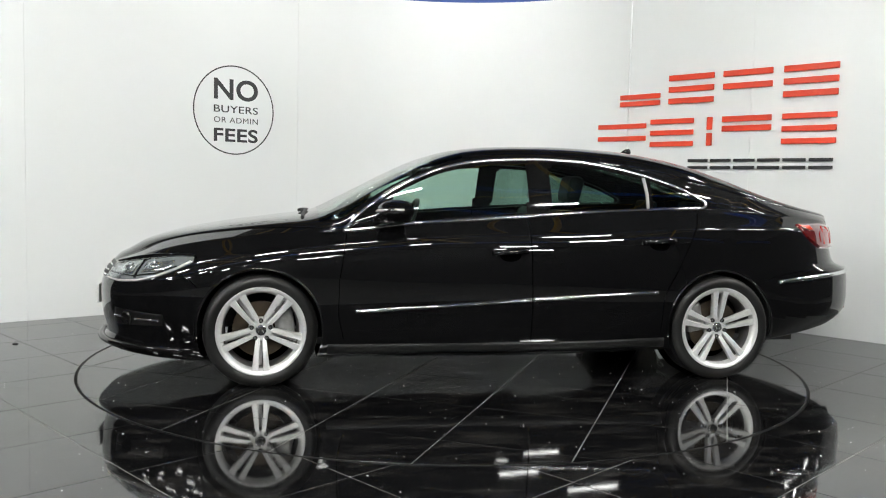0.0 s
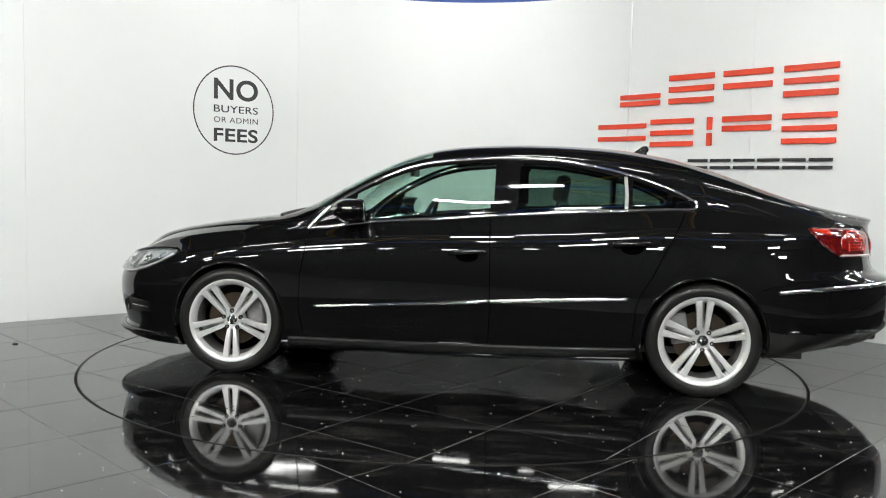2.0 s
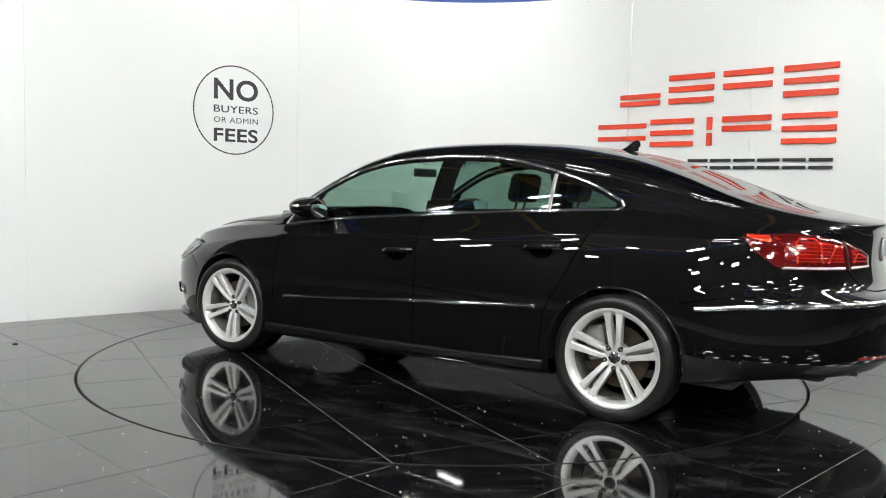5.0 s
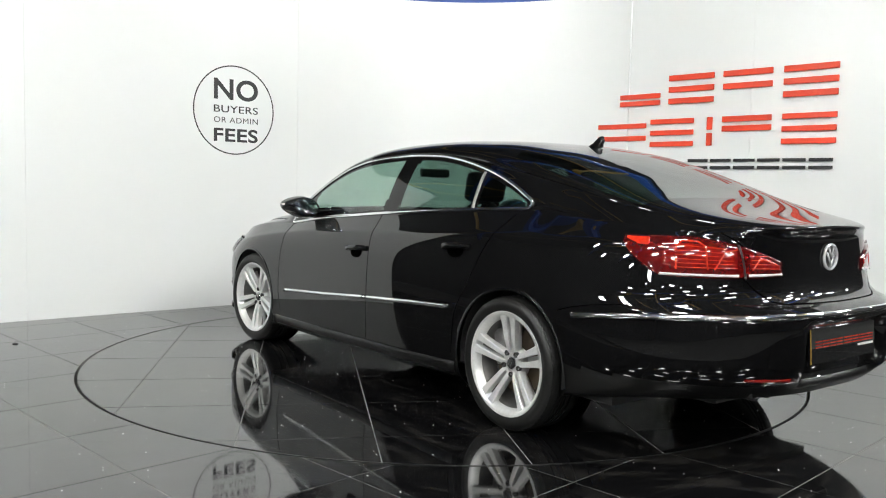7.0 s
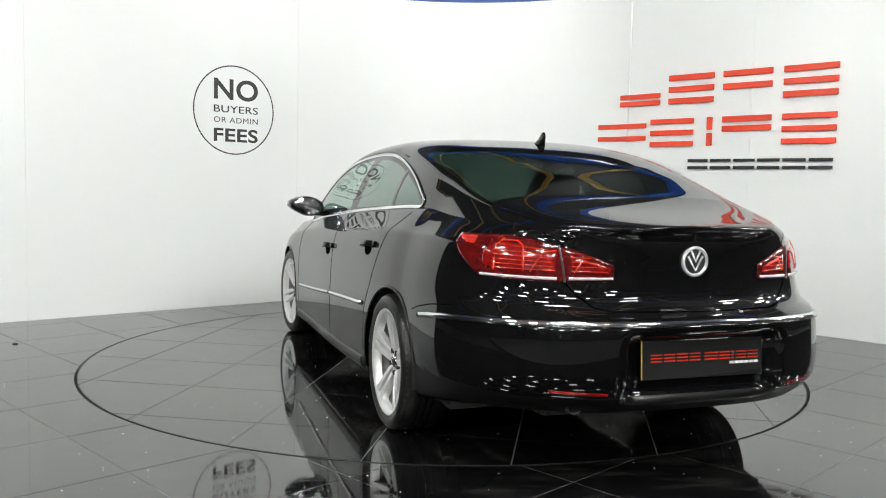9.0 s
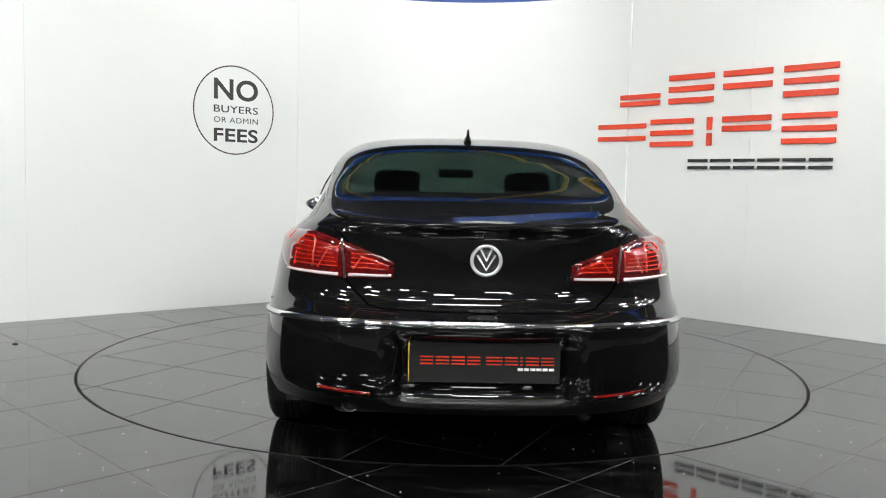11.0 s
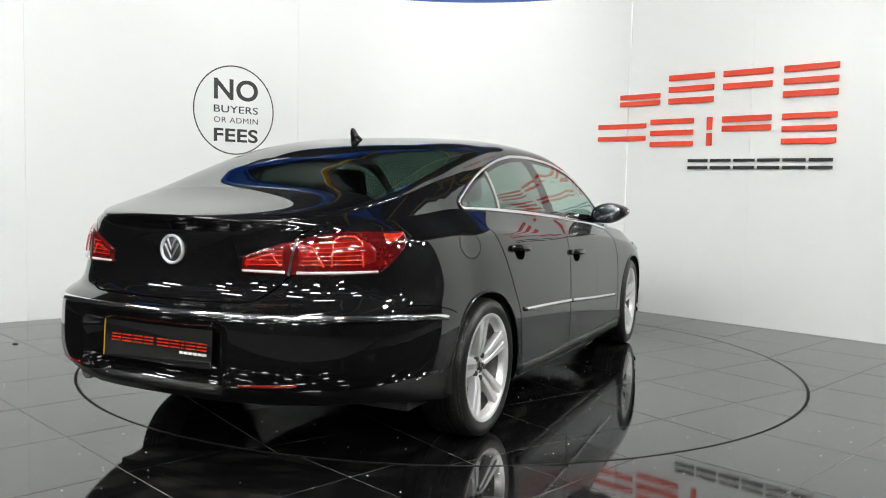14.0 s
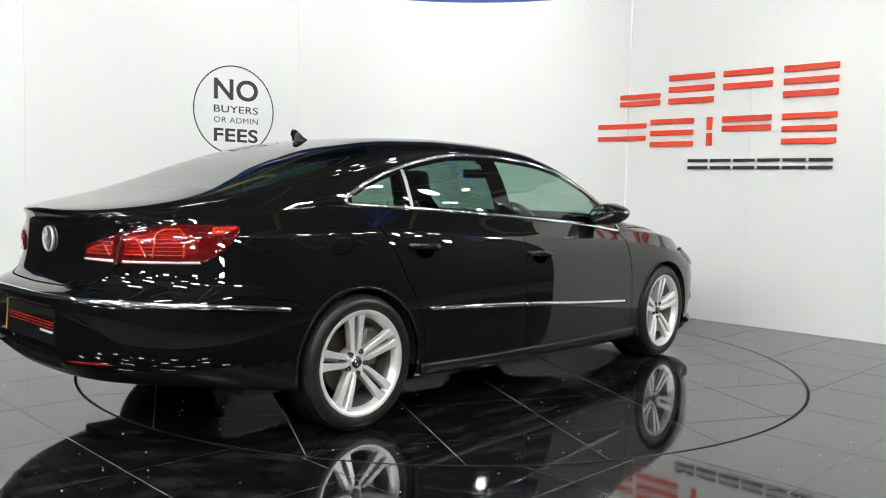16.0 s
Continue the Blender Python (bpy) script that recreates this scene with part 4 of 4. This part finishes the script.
def head_lamps():
    low = ((33, 0.556), (45, 0.553), (54, 0.562), (62, 0.590), (70, 0.640), (76.5, 0.692))
    high = ((33, 0.642), (50, 0.688), (60, 0.706), (70, 0.717), (76.5, 0.714))
    for mir in (False, True):
        m = (lambda a: 360 - a) if mir else (lambda a: a)
        lamp = patch("headlight", 1.5, 33.5, 76, low, high, 0.004, M_LAMP, mir, 40, 12, label="clear headlight with chrome reflectors")
        # two bright cells with a dark post between them
        patch("reflector", 1.5, 37, 52, ((37, 0.592), (52, 0.592)), ((37, 0.632), (52, 0.672)), 0.0055, M_BOWL, mir, 16, 6, lamp, "chrome low beam cell")
        patch("reflector", 1.5, 54.5, 69, ((54.5, 0.604), (62, 0.618), (69, 0.655)), ((54.5, 0.680), (69, 0.698)), 0.0055, M_BOWL, mir, 16, 6, lamp, "chrome high beam cell")
        for a, z, r in ((46, 0.632, 0.034), (60, 0.652, 0.030)):
            p, nn = polar_hit(1.5, m(a), z)
            vs, fs = lathe([(0.001, 0.012), (r * 0.5, 0.013), (r * 0.6, 0.007), (r * 0.8, 0.010), (r, 0.013), (r * 1.08, 0.004)], 24)
            ob = from_mesh("projector", vs, fs, M_MIRROR, lamp, "round lamp reflector")
            ob.matrix_basis = Matrix.Translation(p + nn * 0.003) @ nn.to_track_quat("Y", "Z").to_matrix().to_4x4()
            vs, fs = lathe([(0.001, 0.016), (r * 0.3, 0.015), (r * 0.48, 0.010)], 20)
            ob = from_mesh("projector_eye", vs, fs, M_BLACK, lamp)
            ob.matrix_basis = Matrix.Translation(p + nn * 0.003) @ nn.to_track_quat("Y", "Z").to_matrix().to_4x4()
        polar_bar("light_guide", 1.5, [(m(35), 0.566), (m(45), 0.563), (m(54), 0.573), (m(62), 0.600), (m(70), 0.649), (m(75), 0.690)], 0.011, 0.006, M_WHITELENS, 40, lamp, "pale daylight strip", lift=0.005)
        polar_bar("lamp_bezel", 1.5, [(m(53.2), 0.585), (m(53.6), 0.692)], 0.012, 0.009, M_TRIM, 12, lamp, lift=0.005)
        polar_bar("lamp_bezel", 1.5, [(m(36), 0.598), (m(53), 0.594)], 0.007, 0.008, M_TRIM, 12, lamp, lift=0.005)
        polar_bar("lamp_bezel", 1.5, [(m(54), 0.597), (m(62), 0.616), (m(70), 0.660)], 0.006, 0.008, M_TRIM, 16, lamp, lift=0.005)
        polar_bar("lamp_lid", 1.5, [(m(33.5), 0.648), (m(50), 0.692), (m(60), 0.710), (m(70), 0.718), (m(76), 0.716)], 0.012, 0.015, M_PAINT, 40, lamp, "black bonnet edge over the lamp", lift=0.004)
        patch("lens", 1.5, 33.5, 76, low, high, 0.016, M_LENS, mir, 40, 12, lamp)
        # fog lamp with a bright bar in a dark recess
        fog = patch("fog_light_bezel", 1.5, 42, 66, ((42, 0.31), (66, 0.33)), ((42, 0.42), (66, 0.40)), 0.003, M_SATIN, mir, 24, 8)
        p, nn = polar_hit(1.5, m(50), 0.362)
        vs, fs = lathe([(0.001, 0.006), (0.028, 0.01), (0.036, 0.014), (0.042, 0.004)], 24)
        ob = from_mesh("lamp", vs, fs, M_TRIM, fog)
        ob.matrix_basis = Matrix.Translation(p + nn * 0.003) @ nn.to_track_quat("Y", "Z").to_matrix().to_4x4()
        polar_bar("chrome_bar", 1.5, [(m(43), 0.366), (m(47.5), 0.364)], 0.014, 0.006, M_CHROME, 8, fog, lift=0.003)
        polar_bar("chrome_bar", 1.5, [(m(54), 0.362), (m(64), 0.362)], 0.012, 0.006, M_CHROME, 12, fog, lift=0.003)
        polar_bar("front_splitter", 1.5, [(m(1), 0.205), (m(30), 0.20), (m(55), 0.20), (m(72), 0.20)], 0.035, 0.022, M_TRIM, 40)
    # grille with bright slats between the headlights
    grille = patch("grille", 1.5, -32.5, 32.5, ((-32.5, 0.56), (0, 0.55), (32.5, 0.56)), ((-32.5, 0.645), (0, 0.65), (32.5, 0.645)), 0.003, M_PLASTIC, False, 40, 8)
    for z in (0.575, 0.60, 0.625):
        polar_bar("slat", 1.5, [(-32, z), (-16, z), (0, z), (16, z), (32, z)], 0.010, 0.010, M_CHROME, 40, grille)
    bm = bmesh.new()
    box(bm, 2.330, 2.344, -0.26, 0.26, 0.385, 0.495, 0.003)
    part("front_plate", bm, M_WHITE, car, "plain white front plate")


def tail_details():
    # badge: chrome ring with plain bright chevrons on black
    p, nn = polar_hit(-1.5, 180.6, 0.862)
    nn = Vector((-1, 0, 0))
    frame_ = Matrix.Translation(p + nn * 0.002) @ nn.to_track_quat("Y", "Z").to_matrix().to_4x4()
    vs, fs = lathe([(0.0455, 0.002), (0.047, 0.009), (0.0525, 0.011), (0.058, 0.008), (0.059, 0.0), (0.0455, 0.0)], 48, True)
    badge = from_mesh("badge", vs, fs, M_BADGE, car, "round chrome badge")
    badge.matrix_basis = frame_
    vs, fs = lathe([(0.0005, 0.003), (0.046, 0.003), (0.046, 0.0)], 40)
    from_mesh("disc", vs, fs, M_BLACK, badge)
    for dz, k in ((0.018, 0.62), (-0.004, 1.0)):
        pts = [(-0.033 * k, 0.006, dz + 0.024), (0.0, 0.0075, dz - 0.03 * k), (0.033 * k, 0.006, dz + 0.024)]
        vs, fs = tube(pts, 0.0048, 8)
        from_mesh("chevron", vs, fs, M_BADGE, badge)
    # show plate with plain bars in place of its lettering
    bm = bmesh.new()
    box(bm, -0.268, 0.268, -0.006, 0.006, -0.074, 0.074, 0.003)
    plate = part("show_plate", bm, M_SHOWPLATE, car, "black show plate with red and white bars")
    plate.matrix_basis = pose(-2.468, -0.005, 0.51, 0, 0, 90) @ pose(0, 0, 0, 4, 0, 0)

    def plate_bar(y0, y1, z0, z1, m):
        bm = bmesh.new()
        box(bm, -y1, -y0, 0.006, 0.0085, z0, z1)
        part("plate_bar", bm, m, plate)

    for x0 in (-0.226, -0.170, -0.115, -0.060):
        for z in (-0.006, 0.006, 0.018):
            plate_bar(x0, x0 + 0.046, z - 0.0024, z + 0.0024, M_REDBAR)
    for x0, w in ((0.006, 0.058), (0.072, 0.046), (0.126, 0.010), (0.146, 0.046), (0.2, 0.046)):
        for z in (-0.006, 0.006, 0.018):
            plate_bar(x0, x0 + w, z - 0.0024, z + 0.0024, M_REDBAR)
    for k in range(6):
        plate_bar(0.118 + 0.022 * k, 0.136 + 0.022 * k, -0.027, -0.018, M_WHITE)
    plate_bar(-0.267, -0.264, -0.07, 0.07, M_YELLOW)
    # twin pipes
    for y in (0.47, 0.385):
        vs, fs = lathe([(0.029, 0.0), (0.033, 0.0), (0.034, -0.02), (0.034, -0.16), (0.029, -0.16)], 24, True)
        ob = from_mesh("exhaust_pipe", vs, fs, M_STEEL, car, "polished exhaust tail pipe")
        ob.matrix_basis = pose(-2.375, y, 0.332, 0, 0, 90)
    bm = bmesh.new()
    box(bm, -2.25, -1.8, -0.4, 0.55, 0.26, 0.34, 0.03)
    part("silencer", bm, M_PLASTIC, car)
    # roof aerial
    z0 = float(Z_TOP(-1.05))
    bm = bmesh.new()
    rows = []
    for t, xx, hw in ((0, 0, 0.024), (0.25, -0.012, 0.019), (0.5, -0.036, 0.009), (0.8, -0.050, 0.007), (1.0, -0.056, 0.005)):
        ln = 0.052 * (1 - t) ** 0.8 + 0.014
        z = 0.060 * t
        rows.append([bm.verts.new((xx + math.cos(a) * ln, math.sin(a) * hw, z)) for a in [2 * math.pi * k / 16 for k in range(16)]])
    for a, b in zip(rows, rows[1:]):
        for j in range(16):
            bm.faces.new((a[j], a[(j + 1) % 16], b[(j + 1) % 16], b[j]))
    bm.faces.new(rows[-1])
    part("roof_aerial", bm, M_TRIM, car, "small black fin aerial", True, pose(-1.035, 0, z0 - 0.006, 0, 5, 0))


def mirrors_handles():
    for s in (1, -1):
        bm = bmesh.new()
        bmesh.ops.create_uvsphere(bm, u_segments=32, v_segments=20, radius=1)
        for v in bm.verts:
            x, y, z = v.co
            sx = math.copysign(abs(x) ** 0.8, x)
            x2 = max(sx, -0.62)
            taper = 1 - 0.35 * max(0, y)
            v.co = (x2 * 0.112, y * 0.122, math.copysign(abs(z) ** 0.85, z) * 0.068 * taper + 0.012 * y)
        mirror = part("door_mirror", bm, M_PAINT, car, "black door mirror", True, pose(0.615, s * 0.925, 0.980, 0, 0, s * 9) @ Matrix.Diagonal((1, s, 1, 1)))
        mirror.data.set_sharp_from_angle(angle=radians(45))
        vs, fs = lathe([(0.0005, 0.0), (0.85, 0.0), (0.9, -0.1)], 36)
        from_mesh("mirror_glass", [(-0.0705 - y * 0.02, x * 0.104, z * 0.059 + 0.012 * x) for x, y, z in vs], fs, M_MIRROR, mirror, "clear mirror glass")
        pts, nr = [], []
        for k in range(17):
            a = radians(-10 + 105 * k / 16)
            pts.append((0.110 * math.cos(a) + 0.003, 0.119 * math.sin(a), 0.006 + 0.01 * math.sin(a)))
            nr.append((math.cos(a), math.sin(a), 0))
        vs, fs = bar_along(pts, nr, 0.012, 0.004)
        from_mesh("indicator", vs, fs, M_WHITELENS, mirror, "clear indicator strip")
        bm = bmesh.new()
        box(bm, -0.045, 0.045, -0.16, -0.06, -0.066, -0.034, 0.010)
        part("foot", bm, M_TRIM, mirror)
        for x, z in ((-0.045, 0.752), (-0.955, 0.822)):
            p, nn = side_hit(x, z, s)
            m = Matrix.Translation(p) @ pose(0, 0, 0, 0, -3, 0)
            # flat black patch behind the grip, paints the shade of the bowl
            vs = []
            fs = []
            for k in range(28):
                a = 2 * math.pi * k / 28
                q, qn = side_hit(x + 0.062 * math.cos(a), z - 0.012 + 0.034 * math.sin(a), s)
                vs.append(q + qn * 0.0015)
            q, qn = side_hit(x, z - 0.012, s)
            vs.append(q + qn * 0.002)
            fs = [(k, (k + 1) % 28, 28) for k in range(28)]
            handle = from_mesh("door_handle", vs, fs, M_SEAM, car, "body-coloured pull handle over a flat black patch for the bowl's shade")
            pts, nr = [], []
            for k in range(15):
                t = -1 + 2 * k / 14
                q, qn = side_hit(x + 0.098 * t, z + 0.008 + 0.006 * t * -1, s)
                pts.append(q + qn * (0.030 * (1 - t ** 4)))
                nr.append(qn)
            vs, fs = bar_along(pts, nr, 0.030, 0.013)
            from_mesh("grip", vs, fs, M_PAINT, handle)


def cabin():
    """Seats, dash, wheel and shelf that show through the glass."""
    def seat(x, y, w):
        bm = bmesh.new()
        box(bm, x - 0.26, x + 0.26, y - w, y + w, 0.36, 0.52, 0.05)
        st = part("seat", bm, M_CABIN, car, "dark leather seat")
        bm = bmesh.new()
        box(bm, -0.07, 0.07, -w, w, 0.0, 0.56, 0.045)
        part("backrest", bm, M_CABIN, st, m=pose(x - 0.24, y, 0.46, 0, -20, 0))
        return st

    for y in (0.37, -0.37):
        st = seat(-0.12, y, 0.25)
        bm = bmesh.new()
        box(bm, -0.045, 0.045, -0.13, 0.13, 0.0, 0.17, 0.035)
        part("headrest", bm, M_CABIN, st, m=pose(-0.545, y, 1.045, 0, -12, 0))
        for dy in (-0.05, 0.05):
            vs, fs = tube([(-0.51, y + dy, 0.96), (-0.55, y + dy, 1.07)], 0.007, 8)
            from_mesh("headrest_post", vs, fs, M_CHROME, st)
    bm = bmesh.new()
    box(bm, -1.15, -0.72, -0.64, 0.64, 0.38, 0.53, 0.05)
    bench = part("rear_bench", bm, M_CABIN, car, "dark leather rear bench")
    bm = bmesh.new()
    box(bm, -0.06, 0.06, -0.62, 0.62, 0.0, 0.5, 0.045)
    part("backrest", bm, M_CABIN, bench, m=pose(-1.16, 0, 0.48, 0, -24, 0))
    for y in (0.36, -0.36):
        bm = bmesh.new()
        box(bm, -0.04, 0.04, -0.13, 0.13, 0.0, 0.12, 0.03)
        part("headrest", bm, M_CABIN, bench, m=pose(-1.37, y, 0.945, 0, -16, 0))
    bm = bmesh.new()
    box(bm, -1.90, -1.36, -0.62, 0.62, 0.90, 0.94, 0.01)
    part("parcel_shelf", bm, M_CABIN, car)
    bm = bmesh.new()
    box(bm, 0.52, 1.0, -0.72, 0.72, 0.62, 0.86, 0.05)
    part("dashboard", bm, M_CABIN, car)
    bm = bmesh.new()
    box(bm, -1.9, 1.1, -0.78, 0.78, 0.22, 0.26)
    part("cabin_floor", bm, M_PLASTIC, car)
    pts = [(0.0, 0.19 * math.cos(2 * math.pi * k / 40), 0.19 * math.sin(2 * math.pi * k / 40)) for k in range(40)]
    vs, fs = tube(pts, 0.016, 10, True)
    sw = from_mesh("steering_wheel", vs, fs, M_CABIN, car, "black leather steering wheel")
    sw.matrix_basis = pose(0.40, -0.37, 0.855, 0, -24, 0)
    bm = bmesh.new()
    box(bm, -0.015, 0.03, -0.075, 0.075, -0.06, 0.06, 0.02)
    box(bm, -0.006, 0.010, -0.18, 0.18, -0.02, 0.015, 0.005)
    part("boss", bm, M_CABIN, sw)
    bm = bmesh.new()
    box(bm, 0.40, 0.43, -0.12, 0.12, 1.19, 1.25, 0.012)
    part("inside_mirror", bm, M_CABIN, car)
    for s in (1, -1):
        bm = bmesh.new()
        box(bm, -1.25, 0.8, 0.70, 0.76, 0.30, 0.86, 0.02)
        part("door_card", bm, M_CABIN, car, m=Matrix.Diagonal((1, s, 1, 1)))
    # wipers at the foot of the windscreen
    for y0, y1 in ((0.62, 0.05), (0.02, -0.55)):
        pts = [(1.15 - 0.08 * (y0 - y) - 0.05 * abs(y) ** 2, y, float(Z_TOP(1.12)) + 0.008 + 0.012 * (y0 - y) - 0.03 * (abs(y) / 0.7) ** 2) for y in np.linspace(y0, y1, 9)]
        vs, fs = tube(pts, 0.011, 6)
        from_mesh("wiper", vs, fs, M_PLASTIC, car)
    for hub, x in HUBS.items():
        for s in (1, -1):
            bm = bmesh.new()
            box(bm, -0.055, 0.055, -0.05, 0.05, -0.09, 0.09, 0.02)
            part("brake_caliper", bm, M_CALIPER, car, "grey brake caliper", m=pose(x - 0.125 if hub == "front" else x + 0.125, s * 0.765, HUB_Z + 0.05, 0, 10, 0))


chrome_and_seams()
tail_lamps()
head_lamps()
tail_details()
mirrors_handles()
cabin()


# ---- signs on the stage wall ----
def word(text, width, height, material, parent, m, bold=0.0, spacing=1.0):
    cu = bpy.data.curves.new("word", "FONT")
    cu.body, cu.size, cu.extrude, cu.offset, cu.space_character = text, 1.0, 0.004, bold, spacing
    tmp = new("word_curve", cu)
    bpy.context.view_layer.update()
    me = bpy.data.meshes.new_from_object(tmp)
    bpy.data.objects.remove(tmp)
    co = np.array([v.co for v in me.vertices])
    lo, hi = co.min(0), co.max(0)
    for v in me.vertices:
        v.co = ((v.co.x - lo[0]) / (hi[0] - lo[0]) * width, (v.co.y - lo[1]) / (hi[1] - lo[1]) * height, (v.co.z - lo[2]) * 0.25)
    bm = bmesh.new()
    bm.from_mesh(me)
    bpy.data.meshes.remove(me)
    holder = new("word")
    holder.parent = parent
    holder.matrix_basis = m
    left = set(bm.verts)
    while left:
        stack, island = [left.pop()], []
        while stack:
            v = stack.pop()
            island.append(v)
            for e in v.link_edges:
                o = e.other_vert(v)
                if o in left:
                    left.remove(o)
                    stack.append(o)
        num = {v: i for i, v in enumerate(island)}
        faces = {f for v in island for f in v.link_faces}
        from_mesh("letter", [v.co for v in island], [[num[v] for v in f.verts] for f in sorted(faces, key=lambda f: f.index)], material, holder, smooth=False)
    bm.free()


def signs():
    sign = tagged(new("wall_sign"), "round dark grey vinyl notice about fees on a white wall", "sign")
    vs, fs = [], []
    n = 120
    for i in range(n):
        a = 2 * math.pi * i / n
        for r, z in ((0.386, 0.0), (0.386, 0.002), (0.397, 0.002), (0.397, 0.0)):
            vs.append((r * math.cos(a), r * math.sin(a) * 1.012, z))
    for i in range(n):
        for j in range(4):
            fs.append((i * 4 + j, i * 4 + (j + 1) % 4, ((i + 1) % n) * 4 + (j + 1) % 4, ((i + 1) % n) * 4 + j))
    from_mesh("ring", vs, fs, M_INK, sign, smooth=False, m=wall_frame("west", -2.785, 1.783, 0.001))
    for text, z0, h, bold, sp in (("NO", 1.872, 0.190, 0.022, 1.05), ("BUYERS", 1.758, 0.064, 0.004, 1.05), ("OR ADMIN", 1.667, 0.050, -0.004, 1.1), ("FEES", 1.495, 0.122, 0.022, 1.05)):
        word(text, 0.434, h, M_INK, sign, wall_frame("west", -2.986, z0, 0.001), bold, sp)
    name = tagged(new("logo_sign"), "raised red and black bar lettering blocks on a white wall", "sign")

    def bars(cells, z0, z1, count, thick, m):
        for s0, s1 in cells:
            for k in range(count):
                z = z0 + thick / 2 + (z1 - z0 - thick) * k / (count - 1)
                bm = bmesh.new()
                box(bm, s0, s1, z - thick / 2, z + thick / 2, 0.006, 0.024, 0.002)
                part("bar", bm, m, name, m=wall_frame("east", 0, 0))

    bars(((2.565, 3.0), (3.615 - 0.002, 4.049)), 1.922, 2.178, 3, 0.05, M_RED)
    bars(((3.086, 3.519),), 2.02, 2.178, 2, 0.05, M_RED)
    bars(((2.055, 2.476),), 1.922, 2.03, 2, 0.045, M_RED)
    bars(((1.651, 2.341),), 1.60, 1.76, 2, 0.045, M_RED)
    bars(((2.39, 2.82), (3.615, 4.05)), 1.541, 1.79, 3, 0.045, M_RED)
    bars(((2.950, 2.998),), 1.541, 1.79, 2, 0.110, M_RED)
    bars(((3.091, 3.524),), 1.66, 1.79, 2, 0.048, M_RED)
    bars([(2.782 + 0.2133 * k, 2.782 + 0.2133 * k + 0.186) for k in range(6)], 1.337, 1.425, 2, 0.026, M_BLACK)


signs()


# ---- dust and crumbs on the polished floor ----
def dust(name, parent, n, place, label):
    vs, fs = [], []
    for _ in range(n):
        x, y = place()
        r = random.uniform(0.0014, 0.0042)
        k = len(vs)
        a0 = random.random() * 6
        for j in range(4):
            a = a0 + j * math.pi / 2
            vs.append((x + r * math.cos(a), y + r * math.sin(a) * random.uniform(0.6, 1.3), 0.0004))
        vs.append((x, y, r * 0.9))
        fs += [(k, k + 1, k + 4), (k + 1, k + 2, k + 4), (k + 2, k + 3, k + 4), (k + 3, k, k + 4)]
    ob = from_mesh(name, vs, fs, M_WHITE, parent, smooth=False)
    return tagged(ob, label, kind="stuff")


def on_table():
    a, r = random.random() * 2 * math.pi, 2.2 * math.sqrt(random.random())
    return r * math.cos(a), r * math.sin(a)


def on_floor():
    while True:
        x, y = random.uniform(-3.4, 3.2), random.uniform(-3.2, 1.8)
        if math.hypot(x, y) > 2.3 and y < 3.4 - abs(x):
            return x, y


dust("dust", table, 260, on_table, "white specks of dust")
tagged(dust("floor_dust", None, 380, on_floor, "white specks of dust on black tiles"), category="dust")


# one larger dark crumb on the tiles at the left
bm = bmesh.new()
bmesh.ops.create_icosphere(bm, subdivisions=2, radius=0.016)
for v in bm.verts:
    v.co = (v.co.x * 1.3, v.co.y, max(v.co.z, -0.004) * 0.5)
tagged(link("floor_crumb", bm, M_STEEL, m=pose(-2.90, 0.07, 0.0022)), "small dark crumb on black tiles", "stud")


# ---- what moves: the turntable and the car on it ----
HEADING = ((0.0, 189.91), (1.0, 181.17), (2.0, 172.36), (3.0, 163.6), (4.0, 154.65), (5.25, 143.4), (6.5, 132.12), (7.5, 123.27), (8.5, 114.28), (9.0, 109.68), (10.25, 98.3), (11.5, 86.94), (12.5, 77.98), (13.5, 69.0), (14.5, 59.91), (15.25, 53.15), (16.0, 46.45))
OFFSET = (-0.1935, -0.0708)


def motions():
    walk(table, [(t, pose(0, 0, 0, 0, 0, a)) for t, a in HEADING])
    walk(car, [(t, pose(0, 0, 0, 0, 0, a) @ pose(OFFSET[0], OFFSET[1], 0)) for t, a in HEADING])


motions()
